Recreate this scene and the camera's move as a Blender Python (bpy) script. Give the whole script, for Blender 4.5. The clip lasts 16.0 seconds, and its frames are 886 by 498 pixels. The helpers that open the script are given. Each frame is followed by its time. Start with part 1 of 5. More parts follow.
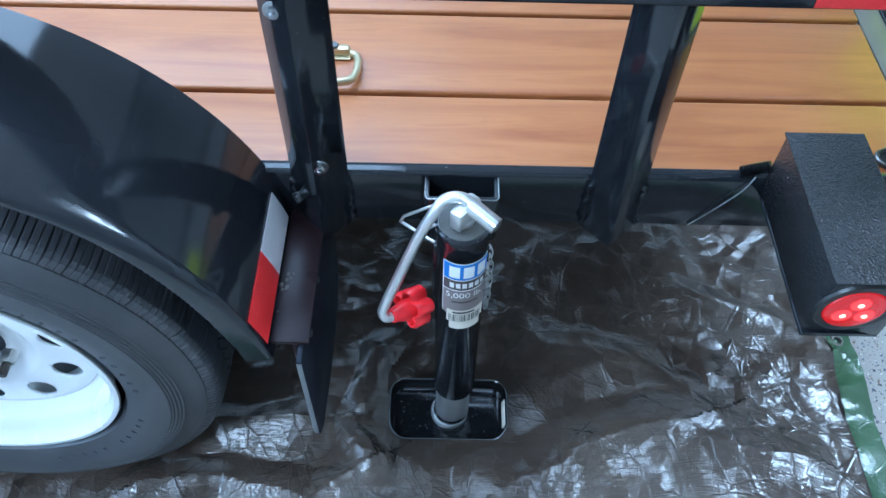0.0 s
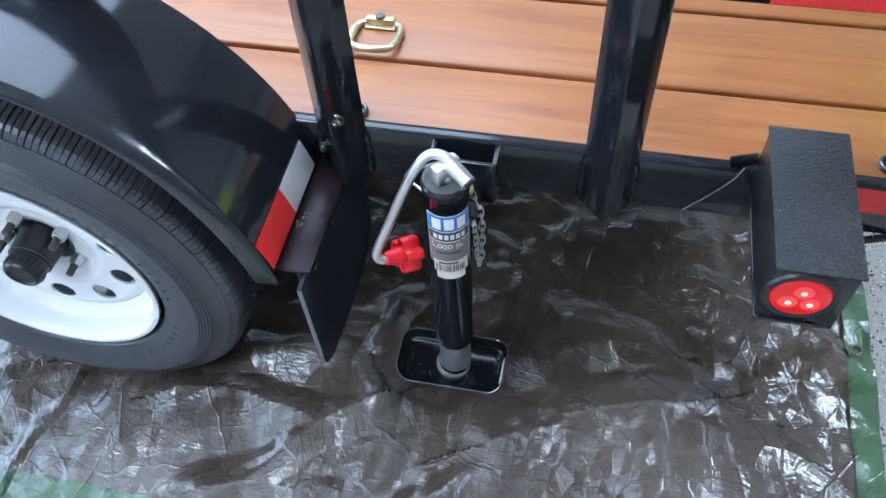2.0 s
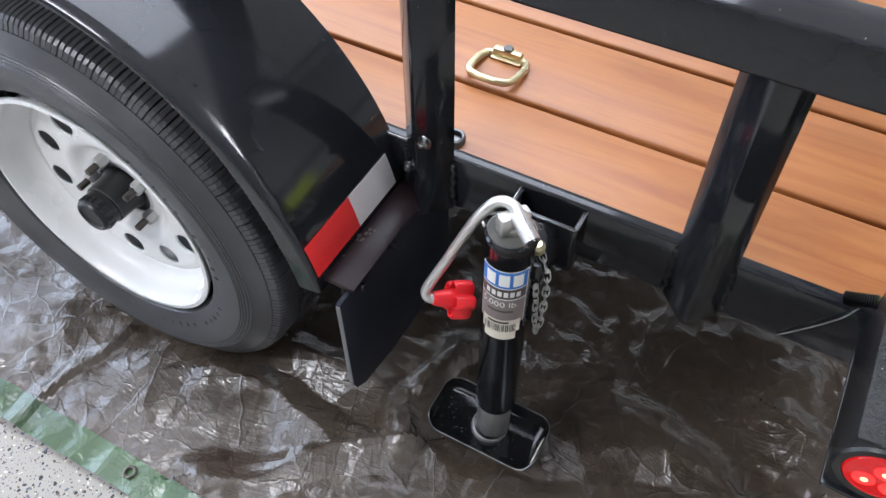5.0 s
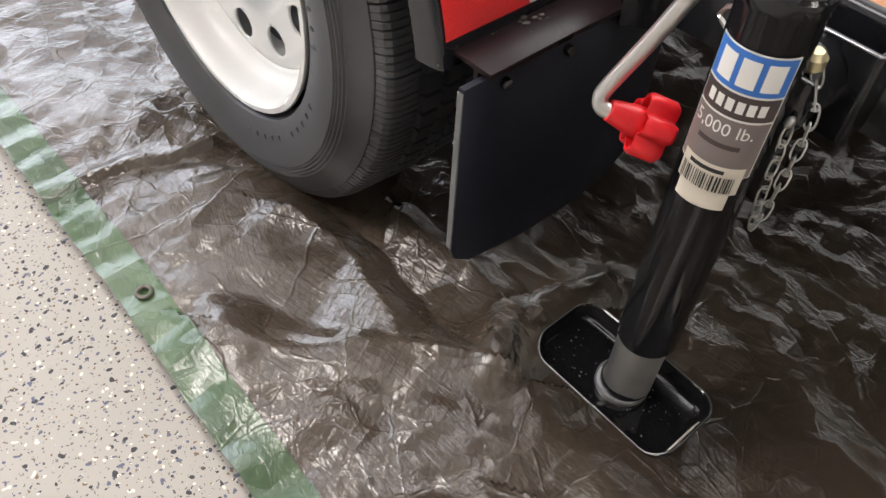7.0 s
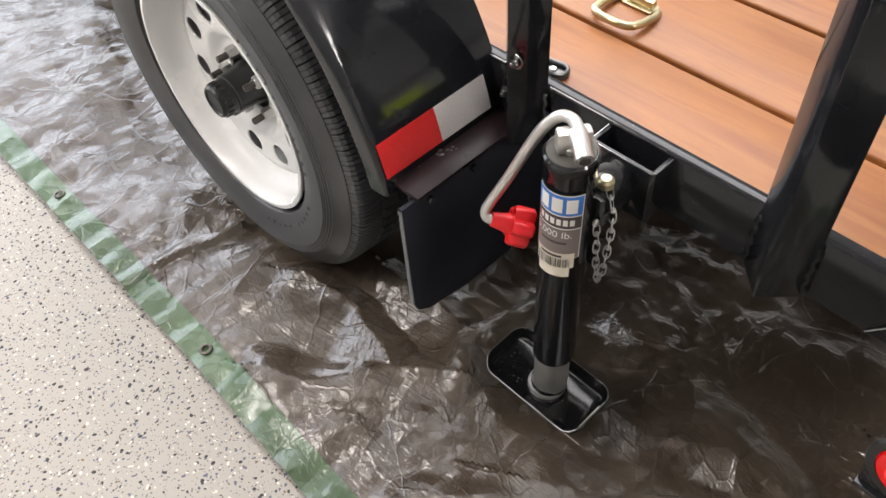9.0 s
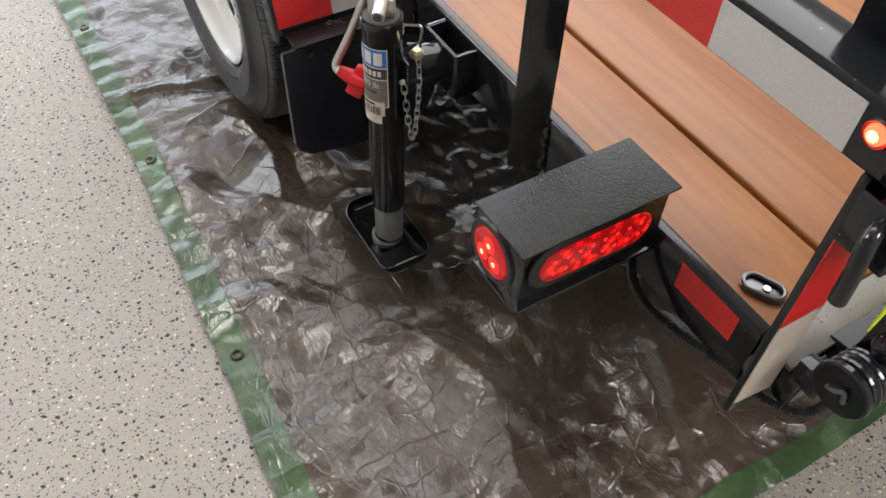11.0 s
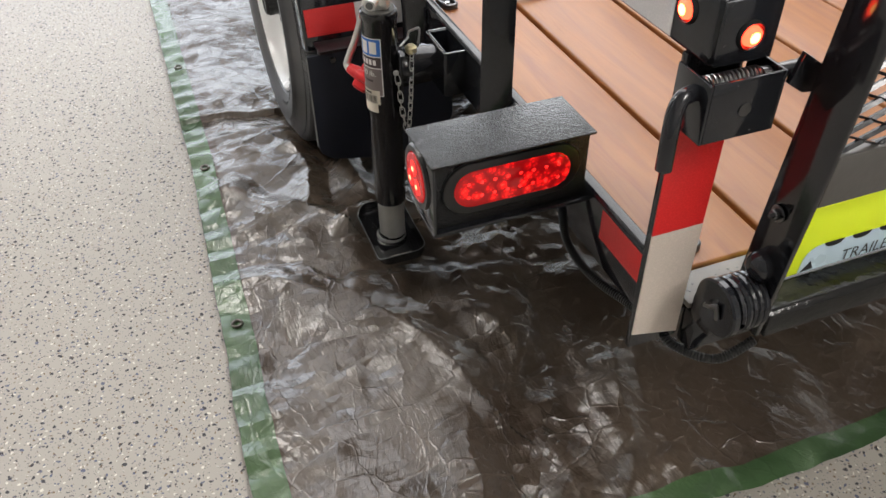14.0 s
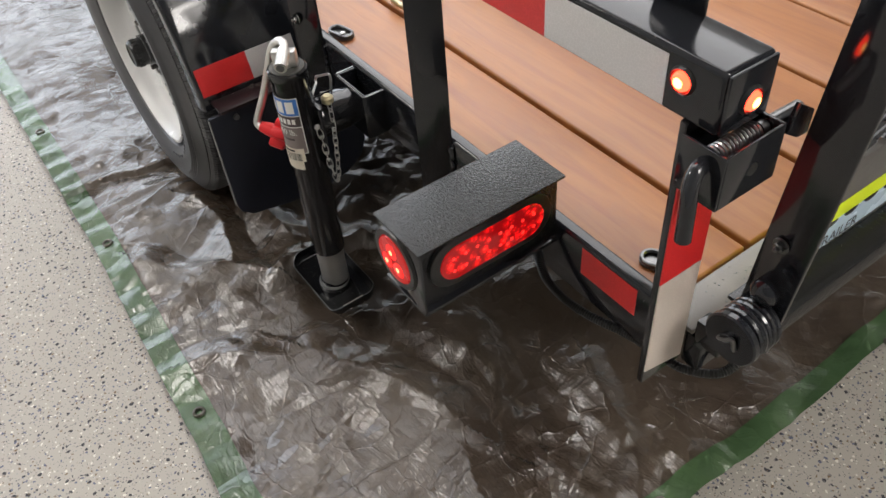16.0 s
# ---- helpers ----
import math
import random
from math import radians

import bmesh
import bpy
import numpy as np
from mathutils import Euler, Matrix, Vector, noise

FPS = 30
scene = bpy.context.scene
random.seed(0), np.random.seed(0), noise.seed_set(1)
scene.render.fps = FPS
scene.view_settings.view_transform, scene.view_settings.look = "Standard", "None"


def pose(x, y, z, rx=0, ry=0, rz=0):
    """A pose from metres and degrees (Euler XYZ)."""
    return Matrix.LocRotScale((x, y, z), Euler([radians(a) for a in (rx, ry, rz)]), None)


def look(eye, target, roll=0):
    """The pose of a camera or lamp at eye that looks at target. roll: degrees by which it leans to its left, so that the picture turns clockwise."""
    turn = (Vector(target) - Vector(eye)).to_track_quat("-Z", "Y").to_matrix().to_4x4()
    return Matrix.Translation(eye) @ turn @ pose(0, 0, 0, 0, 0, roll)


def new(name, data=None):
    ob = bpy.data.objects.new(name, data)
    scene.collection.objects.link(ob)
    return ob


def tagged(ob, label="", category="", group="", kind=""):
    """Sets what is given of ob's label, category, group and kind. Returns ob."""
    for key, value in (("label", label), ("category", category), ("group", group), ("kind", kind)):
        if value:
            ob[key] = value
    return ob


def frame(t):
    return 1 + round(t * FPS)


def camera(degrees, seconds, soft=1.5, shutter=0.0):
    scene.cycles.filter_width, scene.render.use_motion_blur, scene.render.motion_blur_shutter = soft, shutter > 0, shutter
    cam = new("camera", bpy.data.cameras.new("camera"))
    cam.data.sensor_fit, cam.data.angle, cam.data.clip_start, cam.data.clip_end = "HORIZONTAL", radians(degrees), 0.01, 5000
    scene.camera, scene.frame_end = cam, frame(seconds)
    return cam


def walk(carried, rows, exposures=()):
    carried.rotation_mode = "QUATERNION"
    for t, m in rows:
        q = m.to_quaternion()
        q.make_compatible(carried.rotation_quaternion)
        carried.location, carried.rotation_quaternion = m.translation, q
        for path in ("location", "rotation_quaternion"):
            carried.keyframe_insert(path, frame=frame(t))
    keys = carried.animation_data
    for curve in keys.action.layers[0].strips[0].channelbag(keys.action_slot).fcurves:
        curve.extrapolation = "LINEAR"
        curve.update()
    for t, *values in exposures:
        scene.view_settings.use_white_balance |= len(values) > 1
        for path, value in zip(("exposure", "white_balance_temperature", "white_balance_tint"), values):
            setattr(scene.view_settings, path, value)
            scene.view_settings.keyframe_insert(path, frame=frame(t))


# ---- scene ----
cam = camera(57.8, 16.0)
PATH = [
    (0, (-0.007, 0.113, 1.253), (0.004, 1.306, -0.351), 1.56),
    (0.5, (0.012, 0.075, 1.268), (-0.109, 1.224, -0.364), -1.11),
    (1, (0.063, 0.066, 1.275), (-0.112, 1.193, -0.367), -2.10),
    (1.5, (0.144, 0.040, 1.304), (-0.111, 1.161, -0.332), -3.72),
    (2, (0.176, 0.034, 1.306), (-0.123, 1.173, -0.309), -4.30),
    (2.5, (0.184, 0.022, 1.313), (-0.150, 1.187, -0.277), -4.54),
    (3, (0.198, 0.027, 1.319), (-0.167, 1.192, -0.264), -5.03),
    (3.2, (0.198, 0.025, 1.317), (-0.167, 1.200, -0.259), -4.66),
    (5.3, (0.255, 0.129, 1.201), (-0.488, 1.155, -0.345), 2.10),
    (5.5, (0.276, 0.131, 1.157), (-0.593, 1.063, -0.384), 2.52),
    (6, (0.240, 0.150, 0.966), (-0.734, 1.005, -0.555), 2.41),
    (6.5, (0.215, 0.178, 0.827), (-0.740, 1.065, -0.688), 3.15),
    (7, (0.210, 0.193, 0.816), (-0.733, 1.111, -0.688), 4.04),
    (7.5, (0.210, 0.192, 0.838), (-0.739, 1.112, -0.661), 3.48),
    (8, (0.215, 0.191, 0.864), (-0.746, 1.080, -0.646), 0.55),
    (8.5, (0.265, 0.165, 1.016), (-0.700, 1.026, -0.508), -3.12),
    (8.7, (0.315, 0.151, 1.091), (-0.655, 0.999, -0.436), -4.83),
    (10.8, (0.846, 0.221, 1.242), (-0.245, 0.939, -0.271), 1.79),
    (11, (0.899, 0.229, 1.222), (-0.185, 0.911, -0.312), 2.32),
    (11.5, (1.029, 0.287, 1.229), (-0.132, 0.897, -0.279), 1.93),
    (12, (1.149, 0.329, 1.224), (-0.143, 0.883, -0.198), 0.55),
    (12.5, (1.216, 0.337, 1.203), (-0.178, 0.860, -0.131), -0.22),
    (13, (1.237, 0.344, 1.155), (-0.216, 0.855, -0.119), -0.53),
    (13.5, (1.236, 0.334, 1.116), (-0.213, 0.849, -0.161), -0.42),
    (14, (1.219, 0.328, 1.112), (-0.205, 0.853, -0.189), -0.87),
    (14.5, (1.194, 0.316, 1.119), (-0.194, 0.857, -0.214), -2.13),
    (15, (1.164, 0.316, 1.150), (-0.175, 0.885, -0.220), -3.84),
    (15.5, (1.106, 0.306, 1.159), (-0.176, 0.945, -0.235), -5.03),
    (16, (1.045, 0.274, 1.206), (-0.163, 1.025, -0.198), -5.46),
]

# the camera's white balance is cool at first and settles to neutral
EXPOSURES = [(0.0, 0.4, 4250, 0), (1.0, 0.45, 4230, -2), (1.6, 0.5, 4570, 5), (2.0, 0.45, 4850, 6), (2.5, 0.4, 5050, 8), (3.0, 0.4, 5250, 12), (5.3, 0.3, 5950, 12), (6.2, 0.3, 6600, 14), (8.7, 0.3, 6600, 14), (10.8, -0.14, 6550, 12), (16.0, -0.14, 6550, 12)]
walk(cam, [(t, look(eye, target, roll)) for t, eye, target, roll in PATH], EXPOSURES)

# ---- world and light ----
world = bpy.data.worlds.new("sky")
scene.world = world
world.use_nodes = True
wn = world.node_tree
sky = wn.nodes.new("ShaderNodeTexSky")
sky.sky_type, sky.sun_disc = "NISHITA", False
sky.sun_elevation, sky.sun_rotation = radians(52), radians(196)
wn.nodes["Background"].inputs[1].default_value = 0.12
wn.links.new(sky.outputs[0], wn.nodes["Background"].inputs[0])


def area_lamp(name, m, sx, sy, watts, colour):
    d = bpy.data.lights.new(name, "AREA")
    d.shape, d.size, d.size_y, d.energy, d.color = "RECTANGLE", sx, sy, watts, colour
    ob = new(name, d)
    ob.matrix_world = m
    return ob


# daylight standing in the open garage door
area_lamp("door_daylight", look((-3.55, 1.2, 1.25), (0, 1.0, 1.6)), 4.6, 2.1, 114, (0.90, 0.95, 1.0))
# the sun stands high to the side and lights the unseen driveway outside
sun = bpy.data.lights.new("sun", "SUN")
sun.energy, sun.angle, sun.color = 3.5, radians(0.5), (1.0, 0.96, 0.90)
new("sun", sun).matrix_world = look((-1.3, -4.5, 6.0), (0, 0, 0))
# broad overhead fill added for reflections over the trailer's front; its source is guessed
FILL_X, FILL_Y, FILL_W, FILL_D = -1.55, 2.15, 3.5, 2.8
area_lamp("overhead_fill", look((FILL_X, FILL_Y, 2.70), (FILL_X, FILL_Y, 0)), FILL_W, FILL_D, 135, (0.97, 0.985, 1.0))
# unseen flat panels added as fill to brighten the floor at both ends
LAMPS = ((-1.2, -0.9), (2.3, 1.2))
for lx, ly in LAMPS:
    area_lamp("panel_fill", look((lx, ly, 2.365), (lx, ly, 0)), 1.1, 0.5, 26 if lx > 0 else 15, (1.0, 0.97, 0.92))


# ---- materials ----
def mat(name):
    m = bpy.data.materials.new(name)
    m.use_nodes = True
    return m, m.node_tree, m.node_tree.nodes["Principled BSDF"]


def node(nt, kind, **kw):
    n = nt.nodes.new("ShaderNode" + kind)
    for k, v in kw.items():
        if k in n.inputs:
            n.inputs[k].default_value = v
    return n


def coords(nt, scale=(1, 1, 1)):
    c, mp = nt.nodes.new("ShaderNodeTexCoord"), nt.nodes.new("ShaderNodeMapping")
    mp.inputs["Scale"].default_value = scale
    nt.links.new(c.outputs["Object"], mp.inputs[0])
    return mp.outputs[0]


def ramp(nt, source, stops):
    r = nt.nodes.new("ShaderNodeValToRGB")
    while len(r.color_ramp.elements) < len(stops):
        r.color_ramp.elements.new(0.5)
    for e, (p, c) in zip(r.color_ramp.elements, stops):
        e.position, e.color = p, (c, c, c, 1) if isinstance(c, (int, float)) else (*c, 1)
    nt.links.new(source, r.inputs[0])
    return r.outputs[0]


def bump(nt, b, source, strength, distance):
    n = nt.nodes.new("ShaderNodeBump")
    n.inputs["Strength"].default_value, n.inputs["Distance"].default_value = strength, distance
    nt.links.new(source, n.inputs["Height"])
    nt.links.new(n.outputs[0], b.inputs["Normal"])
    return n


def mix(nt, fac, a, c):
    n = nt.nodes.new("ShaderNodeMix")
    n.data_type = "RGBA"
    for s, i in ((fac, 0), (a, 6), (c, 7)):
        if isinstance(s, (int, float)):
            n.inputs[i].default_value = s
        elif isinstance(s, tuple):
            n.inputs[i].default_value = (*s, 1)
        else:
            nt.links.new(s, n.inputs[i])
    return n.outputs[2]


def plain(name, colour, rough, metal=0.0, grain=0.0, grain_scale=300, spread=0.06, dirt=0.0, coat=0.0):
    """A surface with a slight unevenness of colour and gloss at two scales."""
    m, nt, b = mat(name)
    big = node(nt, "TexNoise", Scale=7.0, Detail=4.0)
    nt.links.new(coords(nt), big.inputs["Vector"])
    lo, hi = tuple(c * (1 - spread * 3) for c in colour), tuple(min(1, c * (1 + spread * 2)) for c in colour)
    tint = ramp(nt, big.outputs[0], ((0.3, lo), (0.7, hi)))
    if dirt:
        spots = node(nt, "TexNoise", Scale=160.0, Detail=2.0)
        nt.links.new(coords(nt), spots.inputs["Vector"])
        tint = mix(nt, ramp(nt, spots.outputs[0], ((0.755, 0.0), (0.80, dirt))), tint, (0.45, 0.43, 0.40))
    nt.links.new(tint, b.inputs["Base Color"])
    nt.links.new(ramp(nt, big.outputs[0], ((0.25, max(0.02, rough * 0.8)), (0.75, min(1, rough * 1.25)))), b.inputs["Roughness"])
    b.inputs["Metallic"].default_value = metal
    b.inputs["Coat Weight"].default_value = coat
    if grain:
        fine = node(nt, "TexNoise", Scale=float(grain_scale), Detail=3.0)
        nt.links.new(coords(nt), fine.inputs["Vector"])
        bump(nt, b, fine.outputs[0], min(1.0, grain), 0.002 * max(1.0, grain))
    return m


def glow(name, colour, strength):
    m, nt, b = mat(name)
    b.inputs["Base Color"].default_value = (*colour, 1)
    b.inputs["Emission Color"].default_value = (*colour, 1)
    b.inputs["Emission Strength"].default_value = strength
    return m


def flake_floor():
    m, nt, b = mat("flake_epoxy")
    tint = (0.36, 0.337, 0.303)
    for scale, size, seed, colour in ((72, 0.32, 0.0, (0.048, 0.048, 0.055)), (112, 0.30, 3.0, (0.17, 0.16, 0.16)),
                                      (84, 0.26, 7.0, (0.62, 0.59, 0.52)), (94, 0.30, 11.0, (0.17, 0.12, 0.075)), (88, 0.28, 23.0, (0.11, 0.12, 0.17)), (150, 0.30, 17.0, (0.08, 0.08, 0.09))):
        warp = node(nt, "TexNoise", Scale=scale * 0.9, Detail=1.0)
        mp = coords(nt)
        nt.links.new(mp, warp.inputs["Vector"])
        off = nt.nodes.new("ShaderNodeVectorMath")
        off.operation = "MULTIPLY_ADD"
        nt.links.new(warp.outputs["Color"], off.inputs[0])
        off.inputs[1].default_value = (0.011,) * 3
        nt.links.new(mp, off.inputs[2])
        shift = nt.nodes.new("ShaderNodeVectorMath")
        shift.inputs[1].default_value = (seed, seed * 0.7, 0)
        nt.links.new(off.outputs[0], shift.inputs[0])
        v = node(nt, "TexVoronoi", Scale=float(scale))
        v.voronoi_dimensions = "2D"
        v.distance = "MANHATTAN" if scale > 90 else "EUCLIDEAN"
        nt.links.new(shift.outputs[0], v.inputs["Vector"])
        keep = nt.nodes.new("ShaderNodeSeparateColor")
        nt.links.new(v.outputs["Color"], keep.inputs[0])
        lim = nt.nodes.new("ShaderNodeMath")
        lim.operation = "MULTIPLY"
        nt.links.new(keep.outputs[0], lim.inputs[0])
        lim.inputs[1].default_value = size * 1.5
        less = nt.nodes.new("ShaderNodeMath")
        less.operation = "LESS_THAN"
        nt.links.new(v.outputs["Distance"], less.inputs[0])
        few = nt.nodes.new("ShaderNodeMath")
        few.operation = "SUBTRACT"
        nt.links.new(lim.outputs[0], few.inputs[0])
        few.inputs[1].default_value = size * 0.72
        nt.links.new(few.outputs[0], less.inputs[1])
        tint = mix(nt, less.outputs[0], tint, colour)
    nt.links.new(tint, b.inputs["Base Color"])
    soft = node(nt, "TexNoise", Scale=60.0, Detail=4.0)
    nt.links.new(coords(nt), soft.inputs["Vector"])
    nt.links.new(ramp(nt, soft.outputs[0], ((0.3, 0.42), (0.7, 0.58))), b.inputs["Roughness"])
    bump(nt, b, soft.outputs[0], 0.10, 0.002)
    b.inputs["Specular IOR Level"].default_value = 0.2
    return m


def crinkled(name, dark, light, rough, depth, ior=1.7):
    """Woven poly sheeting: a sheen over flat tilted facets that meet in sharp creases, with the lines of its weave."""
    m, nt, b = mat(name)
    big = node(nt, "TexNoise", Scale=5.0, Detail=5.0)
    nt.links.new(coords(nt), big.inputs["Vector"])
    nt.links.new(ramp(nt, big.outputs[0], ((0.3, dark), (0.7, light))), b.inputs["Base Color"])

    def maths(kind, one, two=0.0, three=0.0):
        n = nt.nodes.new("ShaderNodeMath")
        n.operation = kind
        for i, v in enumerate((one, two, three)):
            if isinstance(v, (int, float)):
                n.inputs[i].default_value = v
            else:
                nt.links.new(v, n.inputs[i])
        return n.outputs[0]

    def vector(kind, one, two=(0, 0, 0), three=(0, 0, 0)):
        n = nt.nodes.new("ShaderNodeVectorMath")
        n.operation = kind
        for i, v in enumerate((one, two, three)):
            if isinstance(v, tuple):
                n.inputs[i].default_value = v
            else:
                nt.links.new(v, n.inputs[i])
        return n

    # each part of the sheet has its wrinkles lying its own way
    lay = node(nt, "TexVoronoi", Scale=4.2)
    nt.links.new(coords(nt, (1.0, 1.0, 0.2)), lay.inputs["Vector"])
    split = nt.nodes.new("ShaderNodeSeparateColor")
    nt.links.new(lay.outputs["Color"], split.inputs[0])
    spin = nt.nodes.new("ShaderNodeVectorRotate")
    spin.rotation_type = "Z_AXIS"
    nt.links.new(coords(nt), spin.inputs["Vector"])
    nt.links.new(maths("MULTIPLY_ADD", split.outputs[0], 1.8, -0.5), spin.inputs["Angle"])

    def turned(scale):
        mp = nt.nodes.new("ShaderNodeMapping")
        mp.inputs["Scale"].default_value = scale
        nt.links.new(spin.outputs[0], mp.inputs[0])
        return mp.outputs[0]

    # the threads run across the sheet, a little askew
    grain = nt.nodes.new("ShaderNodeVectorRotate")
    grain.rotation_type = "Z_AXIS"
    drift = node(nt, "TexNoise", Scale=3.0, Detail=1.0)
    nt.links.new(coords(nt), drift.inputs["Vector"])
    nt.links.new(coords(nt), grain.inputs["Vector"])
    nt.links.new(maths("MULTIPLY_ADD", drift.outputs[0], 0.5, WEAVE_TURN), grain.inputs["Angle"])

    def woven(scale):
        mp = nt.nodes.new("ShaderNodeMapping")
        mp.inputs["Scale"].default_value = scale
        nt.links.new(grain.outputs[0], mp.inputs[0])
        return mp.outputs[0]

    # thin creases between facets that tilt a little; heights in millimetres
    patch_noise = node(nt, "TexNoise", Scale=6.0, Detail=2.0)
    nt.links.new(coords(nt), patch_noise.inputs["Vector"])
    where = ramp(nt, patch_noise.outputs[0], ((0.40, 0.3), (0.62, 1.0)))
    warp = node(nt, "TexNoise", Scale=9.0, Detail=3.0)
    nt.links.new(coords(nt), warp.inputs["Vector"])
    total = 0.0
    for scale, cut, high, stretch in CREASES:
        at = vector("MULTIPLY_ADD", warp.outputs["Color"], (0.06, 0.06, 0.0), turned(stretch)).outputs[0]
        cells = node(nt, "TexVoronoi", Scale=scale)
        cells.feature = "DISTANCE_TO_EDGE"
        nt.links.new(vector("MULTIPLY", at, (1.0, 1.0, 0.0)).outputs[0], cells.inputs["Vector"])
        edge = maths("SUBTRACT", 1.0, maths("MINIMUM", maths("DIVIDE", cells.outputs["Distance"], cut), 1.0))
        total = maths("MULTIPLY_ADD", maths("MULTIPLY", edge, where) if scale > 15 else edge, high, total)
    for scale, slope, stretch in FACETS:
        flat = vector("MULTIPLY_ADD", warp.outputs["Color"], (0.02, 0.02, 0.0), turned(stretch)).outputs[0]
        flat = vector("MULTIPLY", flat, (1.0, 1.0, 0.0)).outputs[0]
        cell = node(nt, "TexVoronoi", Scale=float(scale))
        cell.voronoi_dimensions = "2D"
        nt.links.new(flat, cell.inputs["Vector"])
        lean = vector("SUBTRACT", cell.outputs["Color"], (0.5, 0.5, 0.5)).outputs[0]
        off = vector("MULTIPLY", vector("SUBTRACT", flat, cell.outputs["Position"]).outputs[0], (1.0, 1.0, 0.0)).outputs[0]
        tilt = maths("MULTIPLY", vector("DOT_PRODUCT", lean, off).outputs["Value"], 2000.0 * slope)
        total = maths("MULTIPLY_ADD", tilt, where, total)
    for scale, high, stretch in CRUMPLE:
        n = node(nt, "TexNoise", Scale=scale, Detail=2.0, Distortion=0.2)
        nt.links.new(turned(stretch), n.inputs["Vector"])
        ridge = maths("ABSOLUTE", maths("SUBTRACT", n.outputs[0], 0.5))
        total = maths("MULTIPLY_ADD", maths("MULTIPLY", ridge, where), -high, total)
    # crinkle and weave
    for scale, stretch, high in CRINKLE:
        n = node(nt, "TexNoise", Scale=scale, Detail=2.0, Distortion=0.3)
        nt.links.new(woven(stretch), n.inputs["Vector"])
        total = maths("MULTIPLY_ADD", n.outputs[0], high, total)
    bump(nt, b, total, 1.0, 0.001 * depth)
    nt.links.new(ramp(nt, big.outputs[0], ((0.3, rough * 0.85), (0.7, rough * 1.2))), b.inputs["Roughness"])
    b.inputs["IOR"].default_value = ior
    return m


CREASES = ((5.0, 0.012, 0.55, (1.0, 0.6, 1.0)), (12.0, 0.022, 0.38, (0.6, 1.0, 1.0)), (30.0, 0.05, 0.22, (1.0, 0.5, 1.0)))
FACETS = ((9.0, 0.10, (1.0, 0.55, 1.0)), (21.0, 0.17, (0.5, 1.0, 1.0)), (55.0, 0.19, (1.0, 0.45, 1.0)))
CRUMPLE = ((13.0, 3.0, (1.0, 0.4, 1.0)), (38.0, 2.0, (0.3, 1.0, 1.0)), (100.0, 1.5, (0.35, 1.0, 1.0)))
WEAVE_TURN = -0.25
CRINKLE = ((150.0, (0.15, 1.0, 1.0), 0.35), (330.0, (0.06, 1.0, 1.0), 0.50), (420.0, (1.0, 0.08, 1.0), 0.25))


def stained_wood():
    """Planks stained orange, grain running along the trailer; each differs a little."""
    m, nt, b = mat("stained_wood")
    info = nt.nodes.new("ShaderNodeObjectInfo")
    mp = coords(nt, (0.8, 9.0, 9.0))
    add = nt.nodes.new("ShaderNodeVectorMath")
    nt.links.new(mp, add.inputs[0])
    mul = nt.nodes.new("ShaderNodeMath")
    mul.operation = "MULTIPLY"
    mul.inputs[1].default_value = 40.0
    nt.links.new(info.outputs["Random"], mul.inputs[0])
    nt.links.new(mul.outputs[0], add.inputs[1])
    grain = node(nt, "TexNoise", Scale=3.2, Detail=6.0, Roughness=0.6, Distortion=1.1)
    nt.links.new(add.outputs[0], grain.inputs["Vector"])
    fine = node(nt, "TexNoise", Scale=26.0, Detail=3.0)
    nt.links.new(add.outputs[0], fine.inputs["Vector"])
    c1 = ramp(nt, grain.outputs[0], ((0.25, (0.22, 0.064, 0.015)), (0.45, (0.29, 0.102, 0.024)), (0.62, (0.345, 0.132, 0.034)), (0.8, (0.235, 0.074, 0.017))))
    c2 = mix(nt, ramp(nt, fine.outputs[0], ((0.45, 0.0), (0.75, 0.10))), c1, (0.26, 0.10, 0.045))
    knots = node(nt, "TexVoronoi", Scale=1.7)
    nt.links.new(coords(nt, (1.0, 2.0, 1.0)), knots.inputs["Vector"])
    c3 = mix(nt, ramp(nt, knots.outputs["Distance"], ((0.015, 0.7), (0.05, 0.0))), c2, (0.12, 0.045, 0.022))
    nt.links.new(c3, b.inputs["Base Color"])
    nt.links.new(ramp(nt, grain.outputs[0], ((0.3, 0.40), (0.7, 0.52))), b.inputs["Roughness"])
    bump(nt, b, fine.outputs[0], 0.18, 0.001)
    b.inputs["Specular IOR Level"].default_value = 0.45
    b.inputs["Coat Weight"].default_value = 0.3
    b.inputs["Coat Roughness"].default_value = 0.28
    return m


def tape(name, colour):
    """Prismatic reflective tape with its fine honeycomb."""
    m, nt, b = mat(name)
    v = node(nt, "TexVoronoi", Scale=260.0)
    v.feature = "DISTANCE_TO_EDGE"
    nt.links.new(coords(nt), v.inputs["Vector"])
    nt.links.new(mix(nt, ramp(nt, v.outputs["Distance"], ((0.02, 0.25), (0.09, 0.0))), colour, tuple(min(1, c * 1.4 + 0.04) for c in colour)), b.inputs["Base Color"])
    b.inputs["Roughness"].default_value = 0.32
    return m


